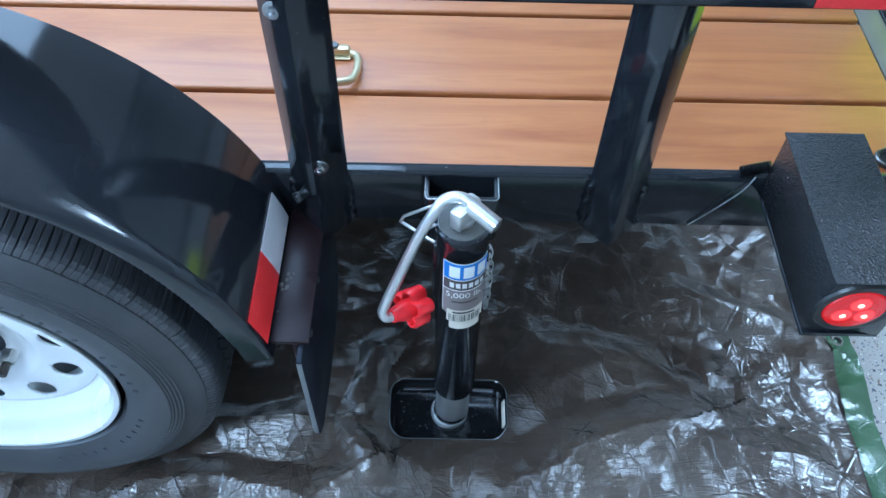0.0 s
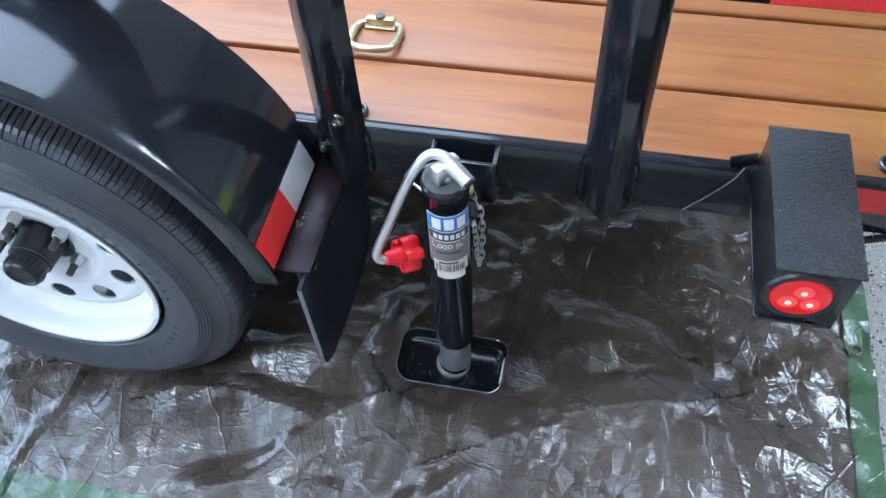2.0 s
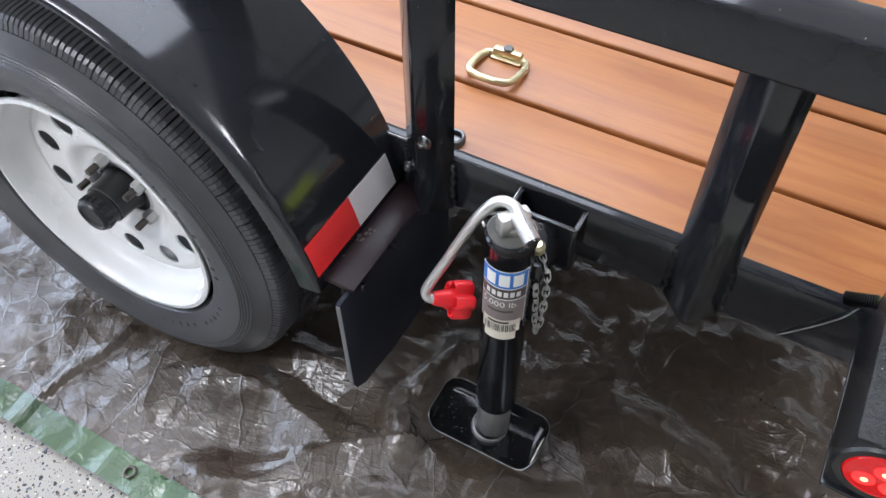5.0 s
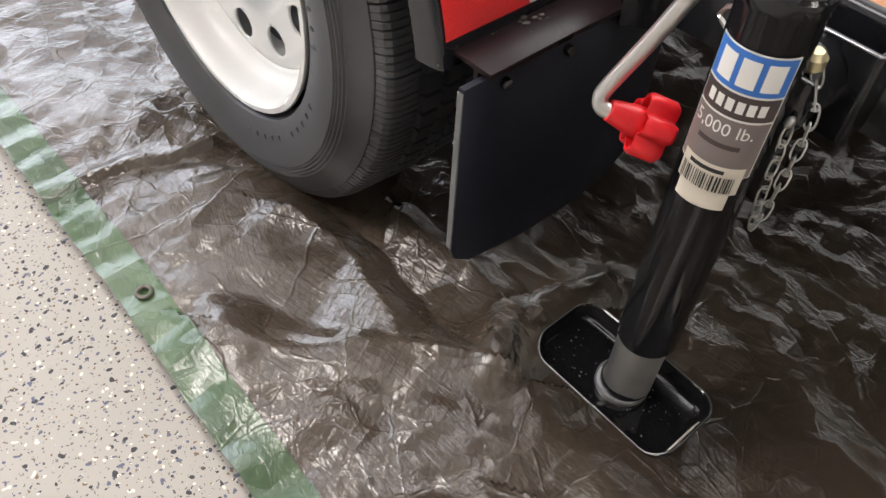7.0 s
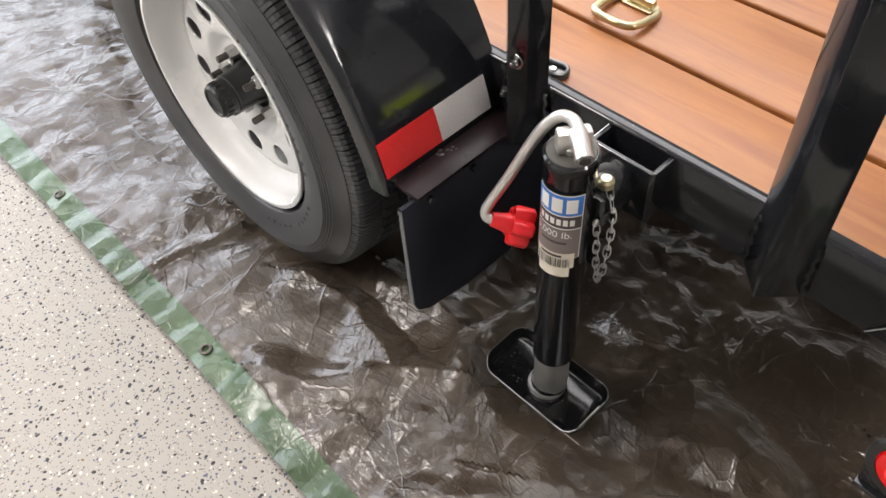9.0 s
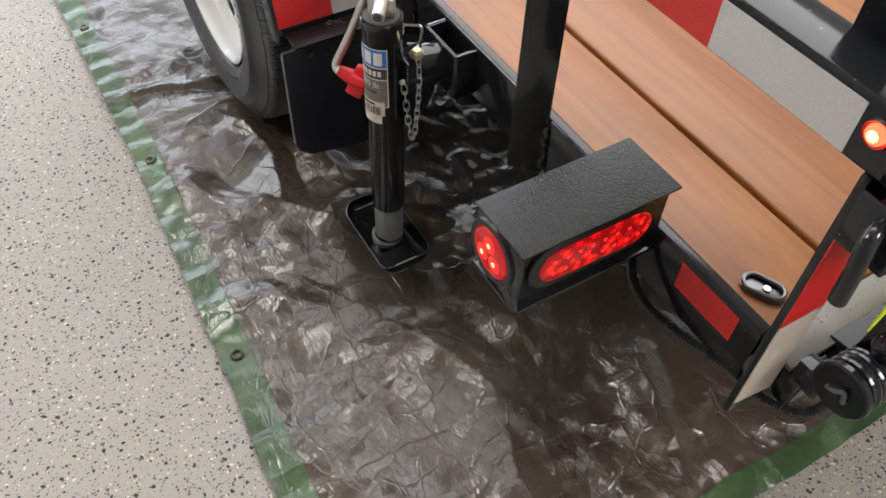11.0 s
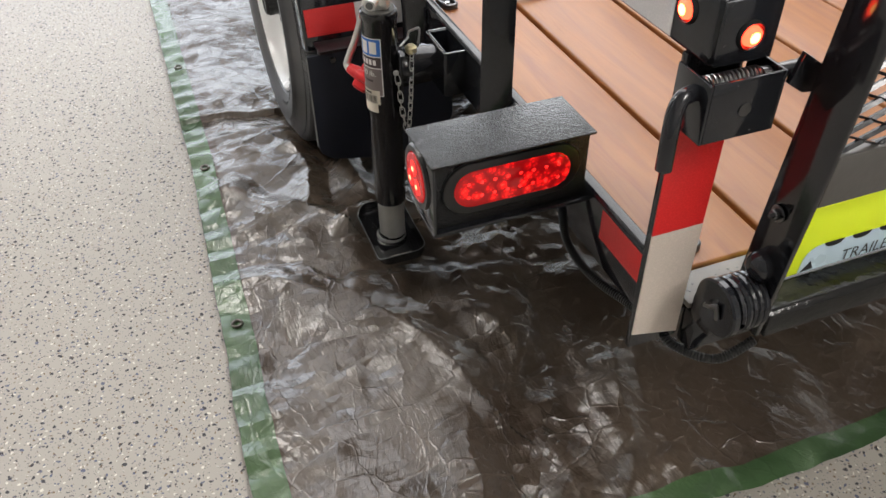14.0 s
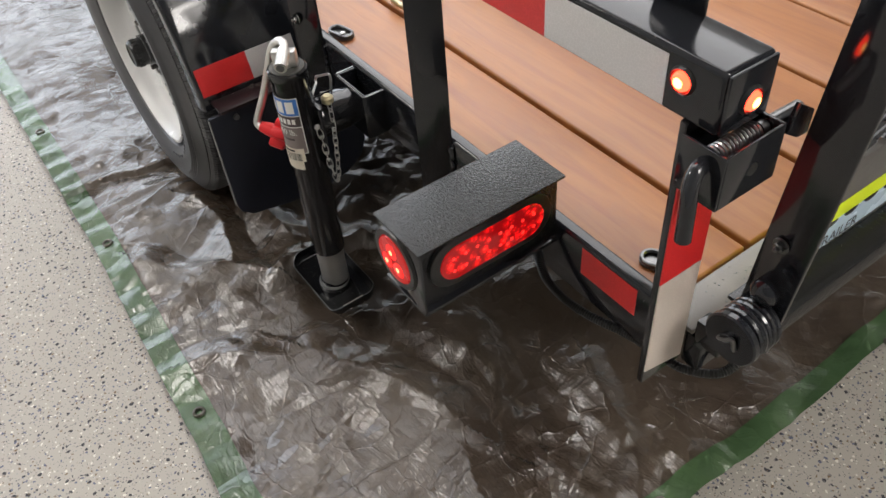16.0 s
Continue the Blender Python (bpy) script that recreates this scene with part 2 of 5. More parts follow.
def led_lens():
    """Red moulded lens over lit diodes."""
    m, nt, b = mat("lit_red_lens")
    v = node(nt, "TexVoronoi", Scale=70.0)
    nt.links.new(coords(nt), v.inputs["Vector"])
    c = ramp(nt, v.outputs["Distance"], ((0.08, (1.0, 0.035, 0.02)), (0.26, (0.75, 0.006, 0.006)), (0.6, (0.09, 0.001, 0.002))))
    w = node(nt, "TexVoronoi", Scale=240.0)
    nt.links.new(coords(nt), w.inputs["Vector"])
    c = mix(nt, ramp(nt, w.outputs["Distance"], ((0.25, 0.0), (0.55, 0.75))), c, (0.10, 0.001, 0.001))
    nt.links.new(c, b.inputs["Emission Color"])
    b.inputs["Emission Strength"].default_value = 2.6
    b.inputs["Base Color"].default_value = (0.16, 0.002, 0.002, 1)
    b.inputs["Roughness"].default_value = 0.12
    return m


BLACK = plain("gloss_black_enamel", (0.013, 0.014, 0.017), 0.11, grain=0.05, grain_scale=70, dirt=0.5)
TUBE_BLACK = plain("jack_black_enamel", (0.013, 0.013, 0.015), 0.09, grain=0.025, grain_scale=50)
ORANGE_PEEL = plain("orange_peel_black", (0.009, 0.009, 0.010), 0.08, grain=1.7, grain_scale=330, dirt=0.8)
FOOT_BLACK = plain("speckled_black_enamel", (0.008, 0.008, 0.009), 0.08, grain=0.03, grain_scale=50, dirt=1.0)
PRIMER = plain("brown_black_paint", (0.018, 0.010, 0.011), 0.30, grain=0.08, dirt=0.9)
PRIMER.node_tree.nodes["Principled BSDF"].inputs["Specular IOR Level"].default_value = 0.16
WET_BLACK = plain("wet_black_enamel", (0.012, 0.012, 0.012), 0.12, grain=0.35, grain_scale=110, dirt=0.9)
WET_BLACK.node_tree.nodes["Principled BSDF"].inputs["Specular IOR Level"].default_value = 0.3
RUBBER = plain("tyre_rubber", (0.058, 0.058, 0.062), 0.36, grain=0.10, grain_scale=240, spread=0.14, dirt=0.35)
FLAP = plain("flap_rubber", (0.013, 0.015, 0.024), 0.5, grain=0.10, grain_scale=120)
FLAP.node_tree.nodes["Principled BSDF"].inputs["Specular IOR Level"].default_value = 0.25
WATER = plain("water_beads", (0.16, 0.16, 0.15), 0.04, spread=0.02)
EYELET = plain("tarnished_brass", (0.13, 0.12, 0.10), 0.42, metal=0.7, spread=0.2)
FLAP_EDGE = plain("cut_rubber_edge", (0.16, 0.16, 0.16), 0.7)
RIM_WHITE = plain("white_rim_paint", (0.74, 0.74, 0.73), 0.25, spread=0.02)
ZINC = plain("zinc_plate", (0.60, 0.59, 0.57), 0.30, metal=0.92, grain=0.1, spread=0.1)
STEEL = plain("bare_steel", (0.42, 0.42, 0.42), 0.28, metal=1.0, grain=0.12, spread=0.15)
DARK_STEEL = plain("dark_steel", (0.16, 0.16, 0.16), 0.3, metal=1.0, spread=0.15)
BRASSY = plain("yellow_zinc", (0.66, 0.58, 0.36), 0.32, metal=0.9, spread=0.12)
RED_PLASTIC = plain("red_plastic", (0.72, 0.016, 0.022), 0.34, spread=0.04)
SPATTER = plain("scaled_steel", (0.075, 0.062, 0.052), 0.5, spread=0.2, grain=0.2)
DRUM_GREY = plain("grey_iron", (0.20, 0.21, 0.23), 0.55, spread=0.15, grain=0.15)
BLACK_PLASTIC = plain("black_plastic", (0.008, 0.008, 0.008), 0.33, grain=0.1)
RED_TAPE = tape("red_reflective_tape", (0.62, 0.018, 0.018))
WHITE_TAPE = tape("white_reflective_tape", (0.60, 0.58, 0.57))
GRUBBY_TAPE = tape("grubby_white_tape", (0.56, 0.49, 0.43))
DULL_ZINC = plain("dull_zinc", (0.46, 0.46, 0.45), 0.36, metal=0.9, grain=0.1, spread=0.12)
LENS = led_lens()
ROUND_LENS = glow("round_red_lens", (0.80, 0.006, 0.008), 0.5)
ROUND_LENS.node_tree.nodes["Principled BSDF"].inputs["Base Color"].default_value = (0.15, 0.002, 0.002, 1)
ROUND_LENS.node_tree.nodes["Principled BSDF"].inputs["Roughness"].default_value = 0.12
HALO = glow("lit_red_halo", (1.0, 0.016, 0.012), 1.8)
HOT = glow("lit_red_diode", (1.0, 0.25, 0.12), 4.0)
MARKER = glow("lit_marker_lens", (1.0, 0.03, 0.012), 13.0)
MARKER_CORE = glow("lit_diode", (1.0, 0.42, 0.10), 10.0)
WOOD = stained_wood()
TARP = crinkled("brown_black_tarp", (0.050, 0.036, 0.027), (0.082, 0.062, 0.045), 0.21, 1.25, 1.75)
HEM = crinkled("green_tarp_hem", (0.030, 0.064, 0.026), (0.068, 0.125, 0.054), 0.22, 0.8, 1.7)
FLOOR = flake_floor()
CONCRETE = plain("driveway_concrete", (0.42, 0.41, 0.38), 0.8, grain=0.3, grain_scale=60, spread=0.08)
WALL = plain("wall_paint", (0.70, 0.70, 0.68), 0.7, spread=0.02)
CEILING = plain("ceiling_paint", (0.80, 0.80, 0.78), 0.8, spread=0.02)
TUBE_GLOW = glow("lamp_diffuser", (1.0, 0.97, 0.92), 12.0)
UP_GLOW = glow("upward_fill_glow", (1.0, 0.97, 0.93), 9.0)
GREY_WALL = plain("grey_wall_paint", (0.42, 0.42, 0.41), 0.6, spread=0.03)
DARK_WALL = plain("dark_wall_paint", (0.45, 0.44, 0.42), 0.6, spread=0.03)
WET_STEEL = plain("wet_grey_steel", (0.15, 0.135, 0.115), 0.34, metal=0.0, grain=0.1)
CAP_GREY = plain("grey_cap", (0.075, 0.072, 0.064), 0.45, spread=0.15)
LABEL_BLUE = plain("blue_print", (0.035, 0.17, 0.55), 0.35, spread=0.02)
LABEL_WHITE = plain("white_print", (0.78, 0.76, 0.72), 0.4, spread=0.02)
LABEL_BROWN = plain("dark_brown_print", (0.055, 0.038, 0.036), 0.4, spread=0.02)
LABEL_GREY = plain("grey_brown_print", (0.19, 0.155, 0.145), 0.4, spread=0.02)
LABEL_CREAM = plain("cream_paper", (0.66, 0.60, 0.50), 0.55, spread=0.03)
LABEL_YELLOW = plain("yellow_paper", (0.72, 0.55, 0.16), 0.5, spread=0.05)
INK = plain("black_ink", (0.015, 0.015, 0.015), 0.5)
PLATE_BLUE = plain("pale_blue_plate", (0.52, 0.66, 0.74), 0.3, spread=0.02)
GATE_SHEEN = plain("wet_sheen_enamel", (0.085, 0.080, 0.074), 0.32, grain=0.15, grain_scale=90, spread=0.12)
PLATE_YELLOW = plain("fluorescent_yellow", (0.80, 0.97, 0.02), 0.35, spread=0.02)


# ---- mesh helpers ----
def part(name, bm, material, parent=None, label="", smooth=True, m=None, crease=38):
    """Links a bmesh as one mesh object under a thing or a part."""
    me = bpy.data.meshes.new(name)
    bmesh.ops.recalc_face_normals(bm, faces=bm.faces)
    bm.to_mesh(me)
    bm.free()
    me.materials.append(material)
    if smooth:
        me.shade_smooth()
        me.set_sharp_from_angle(angle=radians(crease))
    ob = new(name, me)
    ob.parent = parent
    if m:
        ob.matrix_basis = m
    return tagged(ob, label)


def thing(name, label, category, group="", at=(0, 0, 0)):
    ob = new(name)
    ob.location = at
    bpy.context.view_layer.update()
    return tagged(ob, label, category, group)


def box(x0, x1, y0, y1, z0, z1, r=0.0, seg=2, bm=None, m=None):
    own = bmesh.new()
    bmesh.ops.create_cube(own, size=1)
    bmesh.ops.transform(own, verts=own.verts, matrix=Matrix.Translation(((x0 + x1) / 2, (y0 + y1) / 2, (z0 + z1) / 2)) @ Matrix.Diagonal((x1 - x0, y1 - y0, z1 - z0, 1)))
    if r:
        bmesh.ops.bevel(own, geom=own.edges[:], offset=r, segments=seg, affect="EDGES", profile=0.5)
    if m:
        bmesh.ops.transform(own, verts=own.verts, matrix=m)
    return join(bm, own)


def join(bm, own):
    if bm is None:
        return own
    me = bpy.data.meshes.new("joined")
    own.to_mesh(me)
    own.free()
    bm.from_mesh(me)
    bpy.data.meshes.remove(me)
    return bm


def prism(points, axis, a, b, r=0.0, bm=None, seg=2):
    """A polygon in the plane across an axis, drawn out from a to b along it."""
    own = bmesh.new()
    n = "xyz".index(axis)

    def place(p, s):
        q = list(p)
        q.insert(n, s)
        return q
    low = [own.verts.new(place(p, a)) for p in points]
    high = [own.verts.new(place(p, b)) for p in points]
    k = len(points)
    own.faces.new(low)
    own.faces.new(high[::-1])
    for i in range(k):
        own.faces.new((low[i], low[(i + 1) % k], high[(i + 1) % k], high[i]))
    bmesh.ops.recalc_face_normals(own, faces=own.faces)
    if r:
        bmesh.ops.bevel(own, geom=own.edges[:], offset=r, segments=seg, affect="EDGES", profile=0.5)
    return join(bm, own)


def sweep(path, radius, sides=12, bm=None, cap=True, closed=False):
    """A round bar along a path of points; radius may be one number or one for each point."""
    own = bmesh.new()
    pts = [Vector(p) for p in path]
    k = len(pts)
    rings, up = [], None
    for i, p in enumerate(pts):
        a, b = (pts[i - 1], pts[(i + 1) % k]) if closed else (pts[max(i - 1, 0)], pts[min(i + 1, k - 1)])
        d = (b - a).normalized()
        if up is None:
            up = d.orthogonal().normalized()
        up = (up - d * up.dot(d)).normalized()
        side = d.cross(up)
        rr = radius[i] if isinstance(radius, (list, tuple)) else radius
        rings.append([own.verts.new(p + rr * (math.cos(t) * up + math.sin(t) * side)) for t in np.linspace(0, 2 * math.pi, sides, endpoint=False)])
    for i in range(k if closed else k - 1):
        one, two = rings[i], rings[(i + 1) % k]
        for j in range(sides):
            own.faces.new((one[j], one[(j + 1) % sides], two[(j + 1) % sides], two[j]))
    if cap and not closed:
        own.faces.new(rings[0])
        own.faces.new(rings[-1][::-1])
    return join(bm, own)


def curve_path(points, steps=8):
    """A smooth path through points (Catmull-Rom)."""
    p = [Vector(q) for q in points]
    p = [2 * p[0] - p[1]] + p + [2 * p[-1] - p[-2]]
    out = []
    for i in range(1, len(p) - 2):
        for s in range(steps):
            t = s / steps
            a, b, c, d = p[i - 1:i + 3]
            out.append(0.5 * (2 * b + (c - a) * t + (2 * a - 5 * b + 4 * c - d) * t * t + (3 * b - a - 3 * c + d) * t ** 3))
    return out + [p[-2]]


def lathe(profile, centre, axis, segments=48, dent=None, bm=None, closed=False):
    """Turns a profile of (along, radius) round an axis through the centre. dent(i, j, r) may lower a radius."""
    own = bmesh.new()
    n = "xyz".index(axis)
    rows = []
    for j in range(segments):
        t = 2 * math.pi * j / segments
        row = []
        for i, (s, r) in enumerate(profile):
            if dent:
                r = dent(i, j, r)
            q = [r * math.cos(t), r * math.sin(t)]
            q.insert(n, s)
            row.append(own.verts.new(Vector(q) + Vector(centre)))
        rows.append(row)
    k = len(profile)
    for j in range(segments):
        a, b = rows[j], rows[(j + 1) % segments]
        for i in range(k if closed else k - 1):
            own.faces.new((a[i], a[(i + 1) % k], b[(i + 1) % k], b[i]))
    bmesh.ops.remove_doubles(own, verts=own.verts, dist=1e-6)
    return join(bm, own)


def disc(centre, axis, radius, thick, r=0.0, segments=32, bm=None):
    c = min(r, thick / 2.01)
    prof = [(-thick / 2, 0.0), (-thick / 2, radius - c), (-thick / 2 + c, radius), (thick / 2 - c, radius), (thick / 2, radius - c), (thick / 2, 0.0)]
    return lathe(prof, centre, axis, segments, bm=bm)


def hex_nut(centre, axis, across, high, bm=None):
    n = "xyz".index(axis)
    pts = [(across / 1.732 * math.cos(math.pi / 3 * i), across / 1.732 * math.sin(math.pi / 3 * i)) for i in range(6)]
    c = list(centre)
    s = c.pop(n)
    return prism([(a + c[0], b + c[1]) for a, b in pts], axis, s - high / 2, s + high / 2, r=across * 0.06, bm=bm)


def lettering(text, size, bend):
    """Flat letters of the built-in font, each point put in place by bend(u, v)."""
    c = bpy.data.curves.new("writing", "FONT")
    c.body, c.size, c.align_x, c.align_y, c.resolution_u = text, size, "CENTER", "CENTER", 3
    ob = new("writing", c)
    bpy.context.view_layer.update()
    me = bpy.data.meshes.new_from_object(ob.evaluated_get(bpy.context.evaluated_depsgraph_get()))
    bpy.data.objects.remove(ob)
    bm = bmesh.new()
    bm.from_mesh(me)
    bpy.data.meshes.remove(me)
    for v in bm.verts:
        v.co = bend(v.co.x, v.co.y)
    return bm


def patch(u0, u1, v0, v1, bend, steps=16, lift=0.0004, bm=None):
    """A thin printed field laid over a curved surface."""
    own = bmesh.new()
    grid = [[own.verts.new(bend(u0 + (u1 - u0) * i / steps, v)) for v in (v0, v1)] for i in range(steps + 1)]
    for a, b in zip(grid, grid[1:]):
        own.faces.new((a[0], b[0], b[1], a[1]))
    return join(bm, own)


def structure(name, bm, material, label, smooth=False):
    return tagged(part(name, bm, material, None, label, smooth), kind="structure")


# ---- the garage ----
X0, X1, Y0, Y1, HIGH = -3.6, 3.4, -2.6, 4.6, 2.75
structure("floor", box(X0 - 0.2, X1 + 0.2, Y0 - 0.2, Y1 + 0.2, -0.12, -0.004), FLOOR, "speckled grey-beige flake epoxy garage floor")
# unseen ground added so the fender has something bright to reflect
structure("driveway", box(-40, X0 - 0.202, -40, 40, -0.14, -0.02), CONCRETE, "pale concrete driveway outside the door, unseen, added for bounce and reflections")
structure("ceiling", box(X0 - 0.2, X1 + 0.2, Y0 - 0.2, Y1 + 0.2, HIGH, HIGH + 0.15), CEILING, "plain white garage ceiling")
structure("wall_north", box(X0 - 0.2, X1 + 0.2, Y1, Y1 + 0.2, -0.004, HIGH), WALL, "plain off-white garage wall")
structure("wall_south", box(X0 - 0.2, X1 + 0.2, Y0 - 0.2, Y0, -0.004, HIGH), GREY_WALL, "plain grey garage wall")
structure("wall_east", box(X1, X1 + 0.2, Y0, Y1, -0.004, HIGH), DARK_WALL, "plain grey garage wall")
west = box(X0 - 0.2, X0, Y0, -1.2, -0.004, HIGH)
box(X0 - 0.2, X0, 3.6, Y1, -0.004, HIGH, bm=west)
box(X0 - 0.2, X0, -1.2, 3.6, 2.35, HIGH, bm=west)
structure("wall_west", west, WALL, "off-white wall round the open garage door")
# unseen panel and frame added where the overhead fill lamp hangs
added_roof_panel = thing("added_roof_panel", "wide white ceiling panel, unseen, added round the overhead fill lamp", "roof light", at=(FILL_X, FILL_Y, HIGH))
part("pane", box(-FILL_W / 2, FILL_W / 2, -FILL_D / 2, FILL_D / 2, -0.03, 0.0), CEILING, added_roof_panel, "plain white pane above the fill lamp")
for sx in (-1, 1):
    part("frame", box(sx * FILL_W / 2 - 0.03, sx * FILL_W / 2 + 0.03, -FILL_D / 2 - 0.03, FILL_D / 2 + 0.03, -0.04, 0.0, 0.004), RIM_WHITE, added_roof_panel)
    part("frame", box(-FILL_W / 2 + 0.031, FILL_W / 2 - 0.031, sx * FILL_D / 2 - 0.03, sx * FILL_D / 2 + 0.03, -0.04, 0.0, 0.004), RIM_WHITE, added_roof_panel)
for lx, ly in LAMPS:
    lamp = thing("added_panel_lamp", "white flat-panel lamp, unseen, added to fill floor and ceiling", "ceiling light", "ceiling lamps", (lx, ly, HIGH))
    part("housing", box(-0.60, 0.60, -0.30, 0.30, -0.36, -0.30, 0.006), RIM_WHITE, lamp)
    part("diffuser", box(-0.57, 0.57, -0.27, 0.27, -0.372, -0.36, 0.004), TUBE_GLOW, lamp, "glowing white diffuser")
    # upward glow added to brighten the ceiling
    part("upward_fill", box(-0.57, 0.57, -0.27, 0.27, -0.30, -0.29, 0.004), UP_GLOW, lamp, "glowing white diffuser")
    for hx in (-0.4, 0.4):
        part("rod", disc((hx, 0, -0.145), "z", 0.006, 0.29, 0, 8), RIM_WHITE, lamp)


# ---- the tarp ----
TARP_EDGE, TARP_REAR, HEM_WIDE = 0.316, 0.728, 0.052


def skew(bm):
    """The side edge runs a little askew to the trailer."""
    for v in bm.verts:
        v.co.y -= 0.034 * max(0.0, v.co.x + 0.45) * max(0.0, 1 - (v.co.y - TARP_EDGE) / 0.3)
    return bm


def facets(x, y, cell, seed, turn):
    """Flat triangular facets with random corner heights, from -0.5 to 0.5."""
    c, s = math.cos(turn), math.sin(turn)
    u, v = (c * x - s * y) / cell, (s * x + c * y) / cell
    u, v = u + 0.5773 * v, 1.1547 * v
    i, j = math.floor(u), math.floor(v)
    f, g = u - i, v - j

    def h(a, b):
        n = math.sin(a * 127.1 + b * 311.7 + seed * 74.7) * 43758.5453
        return n - math.floor(n) - 0.5
    if f > g:
        return h(i, j) * (1 - f) + h(i + 1, j) * (f - g) + h(i + 1, j + 1) * g
    return h(i, j) * (1 - g) + h(i, j + 1) * (g - f) + h(i + 1, j + 1) * f


# creases that stand out: from, to, height, and how far the sheet slopes down to the right and to the left of each
FOLDS = ((0.00, 0.385, 0.09, 0.555, 0.020, 0.10, 0.06), (0.09, 0.555, 0.185, 0.598, 0.026, 0.15, 0.08), (0.185, 0.598, 0.385, 0.676, 0.032, 0.17, 0.085), (0.385, 0.676, 0.59, 0.60, 0.024, 0.10, 0.06),
         (0.06, 0.905, 0.214, 0.828, 0.012, 0.08, 0.05), (0.214, 0.828, 0.40, 0.745, 0.015, 0.08, 0.05), (0.417, 0.917, 0.587, 0.873, 0.022, 0.09, 0.045), (0.587, 0.873, 0.70, 0.80, 0.018, 0.08, 0.04),
         (-0.36, 0.40, -0.24, 0.488, 0.022, 0.11, 0.05), (-0.24, 0.488, -0.118, 0.585, 0.026, 0.14, 0.045), (-0.46, 0.545, -0.33, 0.575, 0.024, 0.10, 0.05), (-0.33, 0.575, -0.19, 0.525, 0.026, 0.08, 0.055),
         (-0.34, 0.68, -0.20, 0.668, 0.026, 0.08, 0.04), (-0.20, 0.668, -0.12, 0.60, 0.022, 0.06, 0.035))


def fold_height(x, y):
    """The highest of the folds that reach a place."""
    top = 0.0
    for ax, ay, bx, by, high, right, left in FOLDS:
        dx, dy = bx - ax, by - ay
        t = max(0.0, min(1.0, ((x - ax) * dx + (y - ay) * dy) / (dx * dx + dy * dy)))
        ox, oy = x - ax - t * dx, y - ay - t * dy
        d = math.sqrt(ox * ox + oy * oy) / (right if ox * dy - oy * dx > 0 else left)
        top = max(top, high * (1 - d))
    return top


def tarp_height(x, y):
    """Folds and crumples of the sheet lying on the floor."""
    p = Vector((x, y, 0))
    wx, wy = x + 0.05 * noise.noise(p * 4.0), y + 0.05 * noise.noise(p * 4.0 + Vector((9, 3, 1)))
    h = 0.026 * facets(wx, wy, 0.26, 1, 0.35) + 0.015 * facets(wx, wy, 0.13, 2, 1.2) + 0.010 * facets(wx, wy, 0.058, 3, 2.2)
    rough = 0.2 + 1.0 * max(0, noise.noise(p * 3.1 + Vector((4, 4, 4))))
    h += min(1.0, max(0.0, (y - 0.66) / 0.12)) * (0.5 + 0.5 * min(1.0, max(0.0, (0.16 - x) / 0.15))) * (0.014 * facets(x, y * 0.8, 0.047, 11, 0.9) + 0.009 * facets(x * 0.7, y, 0.023, 12, 2.5))
    h += rough * 0.0065 * facets(wx, wy * 0.6, 0.026, 4, 0.5)
    far = max(0.0, y - TARP_EDGE)
    s = x / 0.078 + 1.3 * noise.noise(Vector((x * 3, y * 2, 7)))
    pucker = abs(2 * (s - math.floor(s)) - 1)
    amount = 0.6 + 0.6 * noise.noise(Vector((x * 2.3, 1, 1)))
    near = min(1.0, 0.22 + far / 0.16)
    z = max(0.0012, 0.017 + h) * near + fold_height(wx + 0.008 * noise.noise(p * 12), wy + 0.008 * noise.noise(p * 12 + Vector((3, 3, 3)))) * min(1, 0.4 + far / 0.1) + 0.013 * amount * pucker * math.exp(-far / 0.085)
    # the sheet is doubled at a lap that runs from the hem to the tyre, and slopes away from it
    lap = -0.695 + 0.17 * (y - 0.33) + 0.010 * noise.noise(Vector((y * 9, 2, 5)))
    if y < 0.62 and x < lap + 0.006:
        up = min(1.0, (lap + 0.006 - x) / 0.009)
        z += (0.008 + 0.005 * max(0.0, 1 - (lap - x) / 0.04)) * up * max(0.0, 1 - max(0.0, lap - x) / 0.42) * min(1.0, (0.62 - y) / 0.04)
    # a narrow crumpled ridge of sheeting beside the jack's foot
    bend = -0.092 - 0.030 * math.sin(math.pi * min(1.0, max(0.0, (y - 0.57) / 0.27)))
    a, b = abs(x - bend) / (0.040 + 0.012 * math.sin(y * 31)), (y - 0.555) / 0.30
    if a < 1 and 0 < b < 1:
        crumple = facets(x, y, 0.018, 8, 0.3) + 0.6 * facets(x, y, 0.009, 9, 1.3)
        z += (0.022 * (1 - a * a) + 0.011 * (1 - a) * crumple) * min(1.0, b * 6, (1 - b) * 5)
    return z


def spaced(*spans):
    out = []
    for a, b, step in spans:
        out += list(np.arange(a, b - step * 0.3, step))
    return out + [spans[-1][1]]


def sheet(xs, ys, height):
    bm = bmesh.new()
    grid = [[bm.verts.new((x, y, height(x, y))) for y in ys] for x in xs]
    for a, b in zip(grid, grid[1:]):
        for j in range(len(ys) - 1):
            bm.faces.new((a[j], b[j], b[j + 1], a[j + 1]))
    return bm


def ruffle(s):
    return 0.004 * noise.noise(Vector((s * 5, 1, 0))) + 0.0025 * noise.noise(Vector((s * 17, 4, 0)))


tarp_xs = spaced((-3.3, -1.6, 0.05), (-1.6, -1.0, 0.016), (-1.0, TARP_REAR - 0.038, 0.0048))
tarp_ys = spaced((TARP_EDGE + 0.045, 1.1, 0.0048), (1.1, 1.7, 0.02), (1.7, 3.4, 0.06))
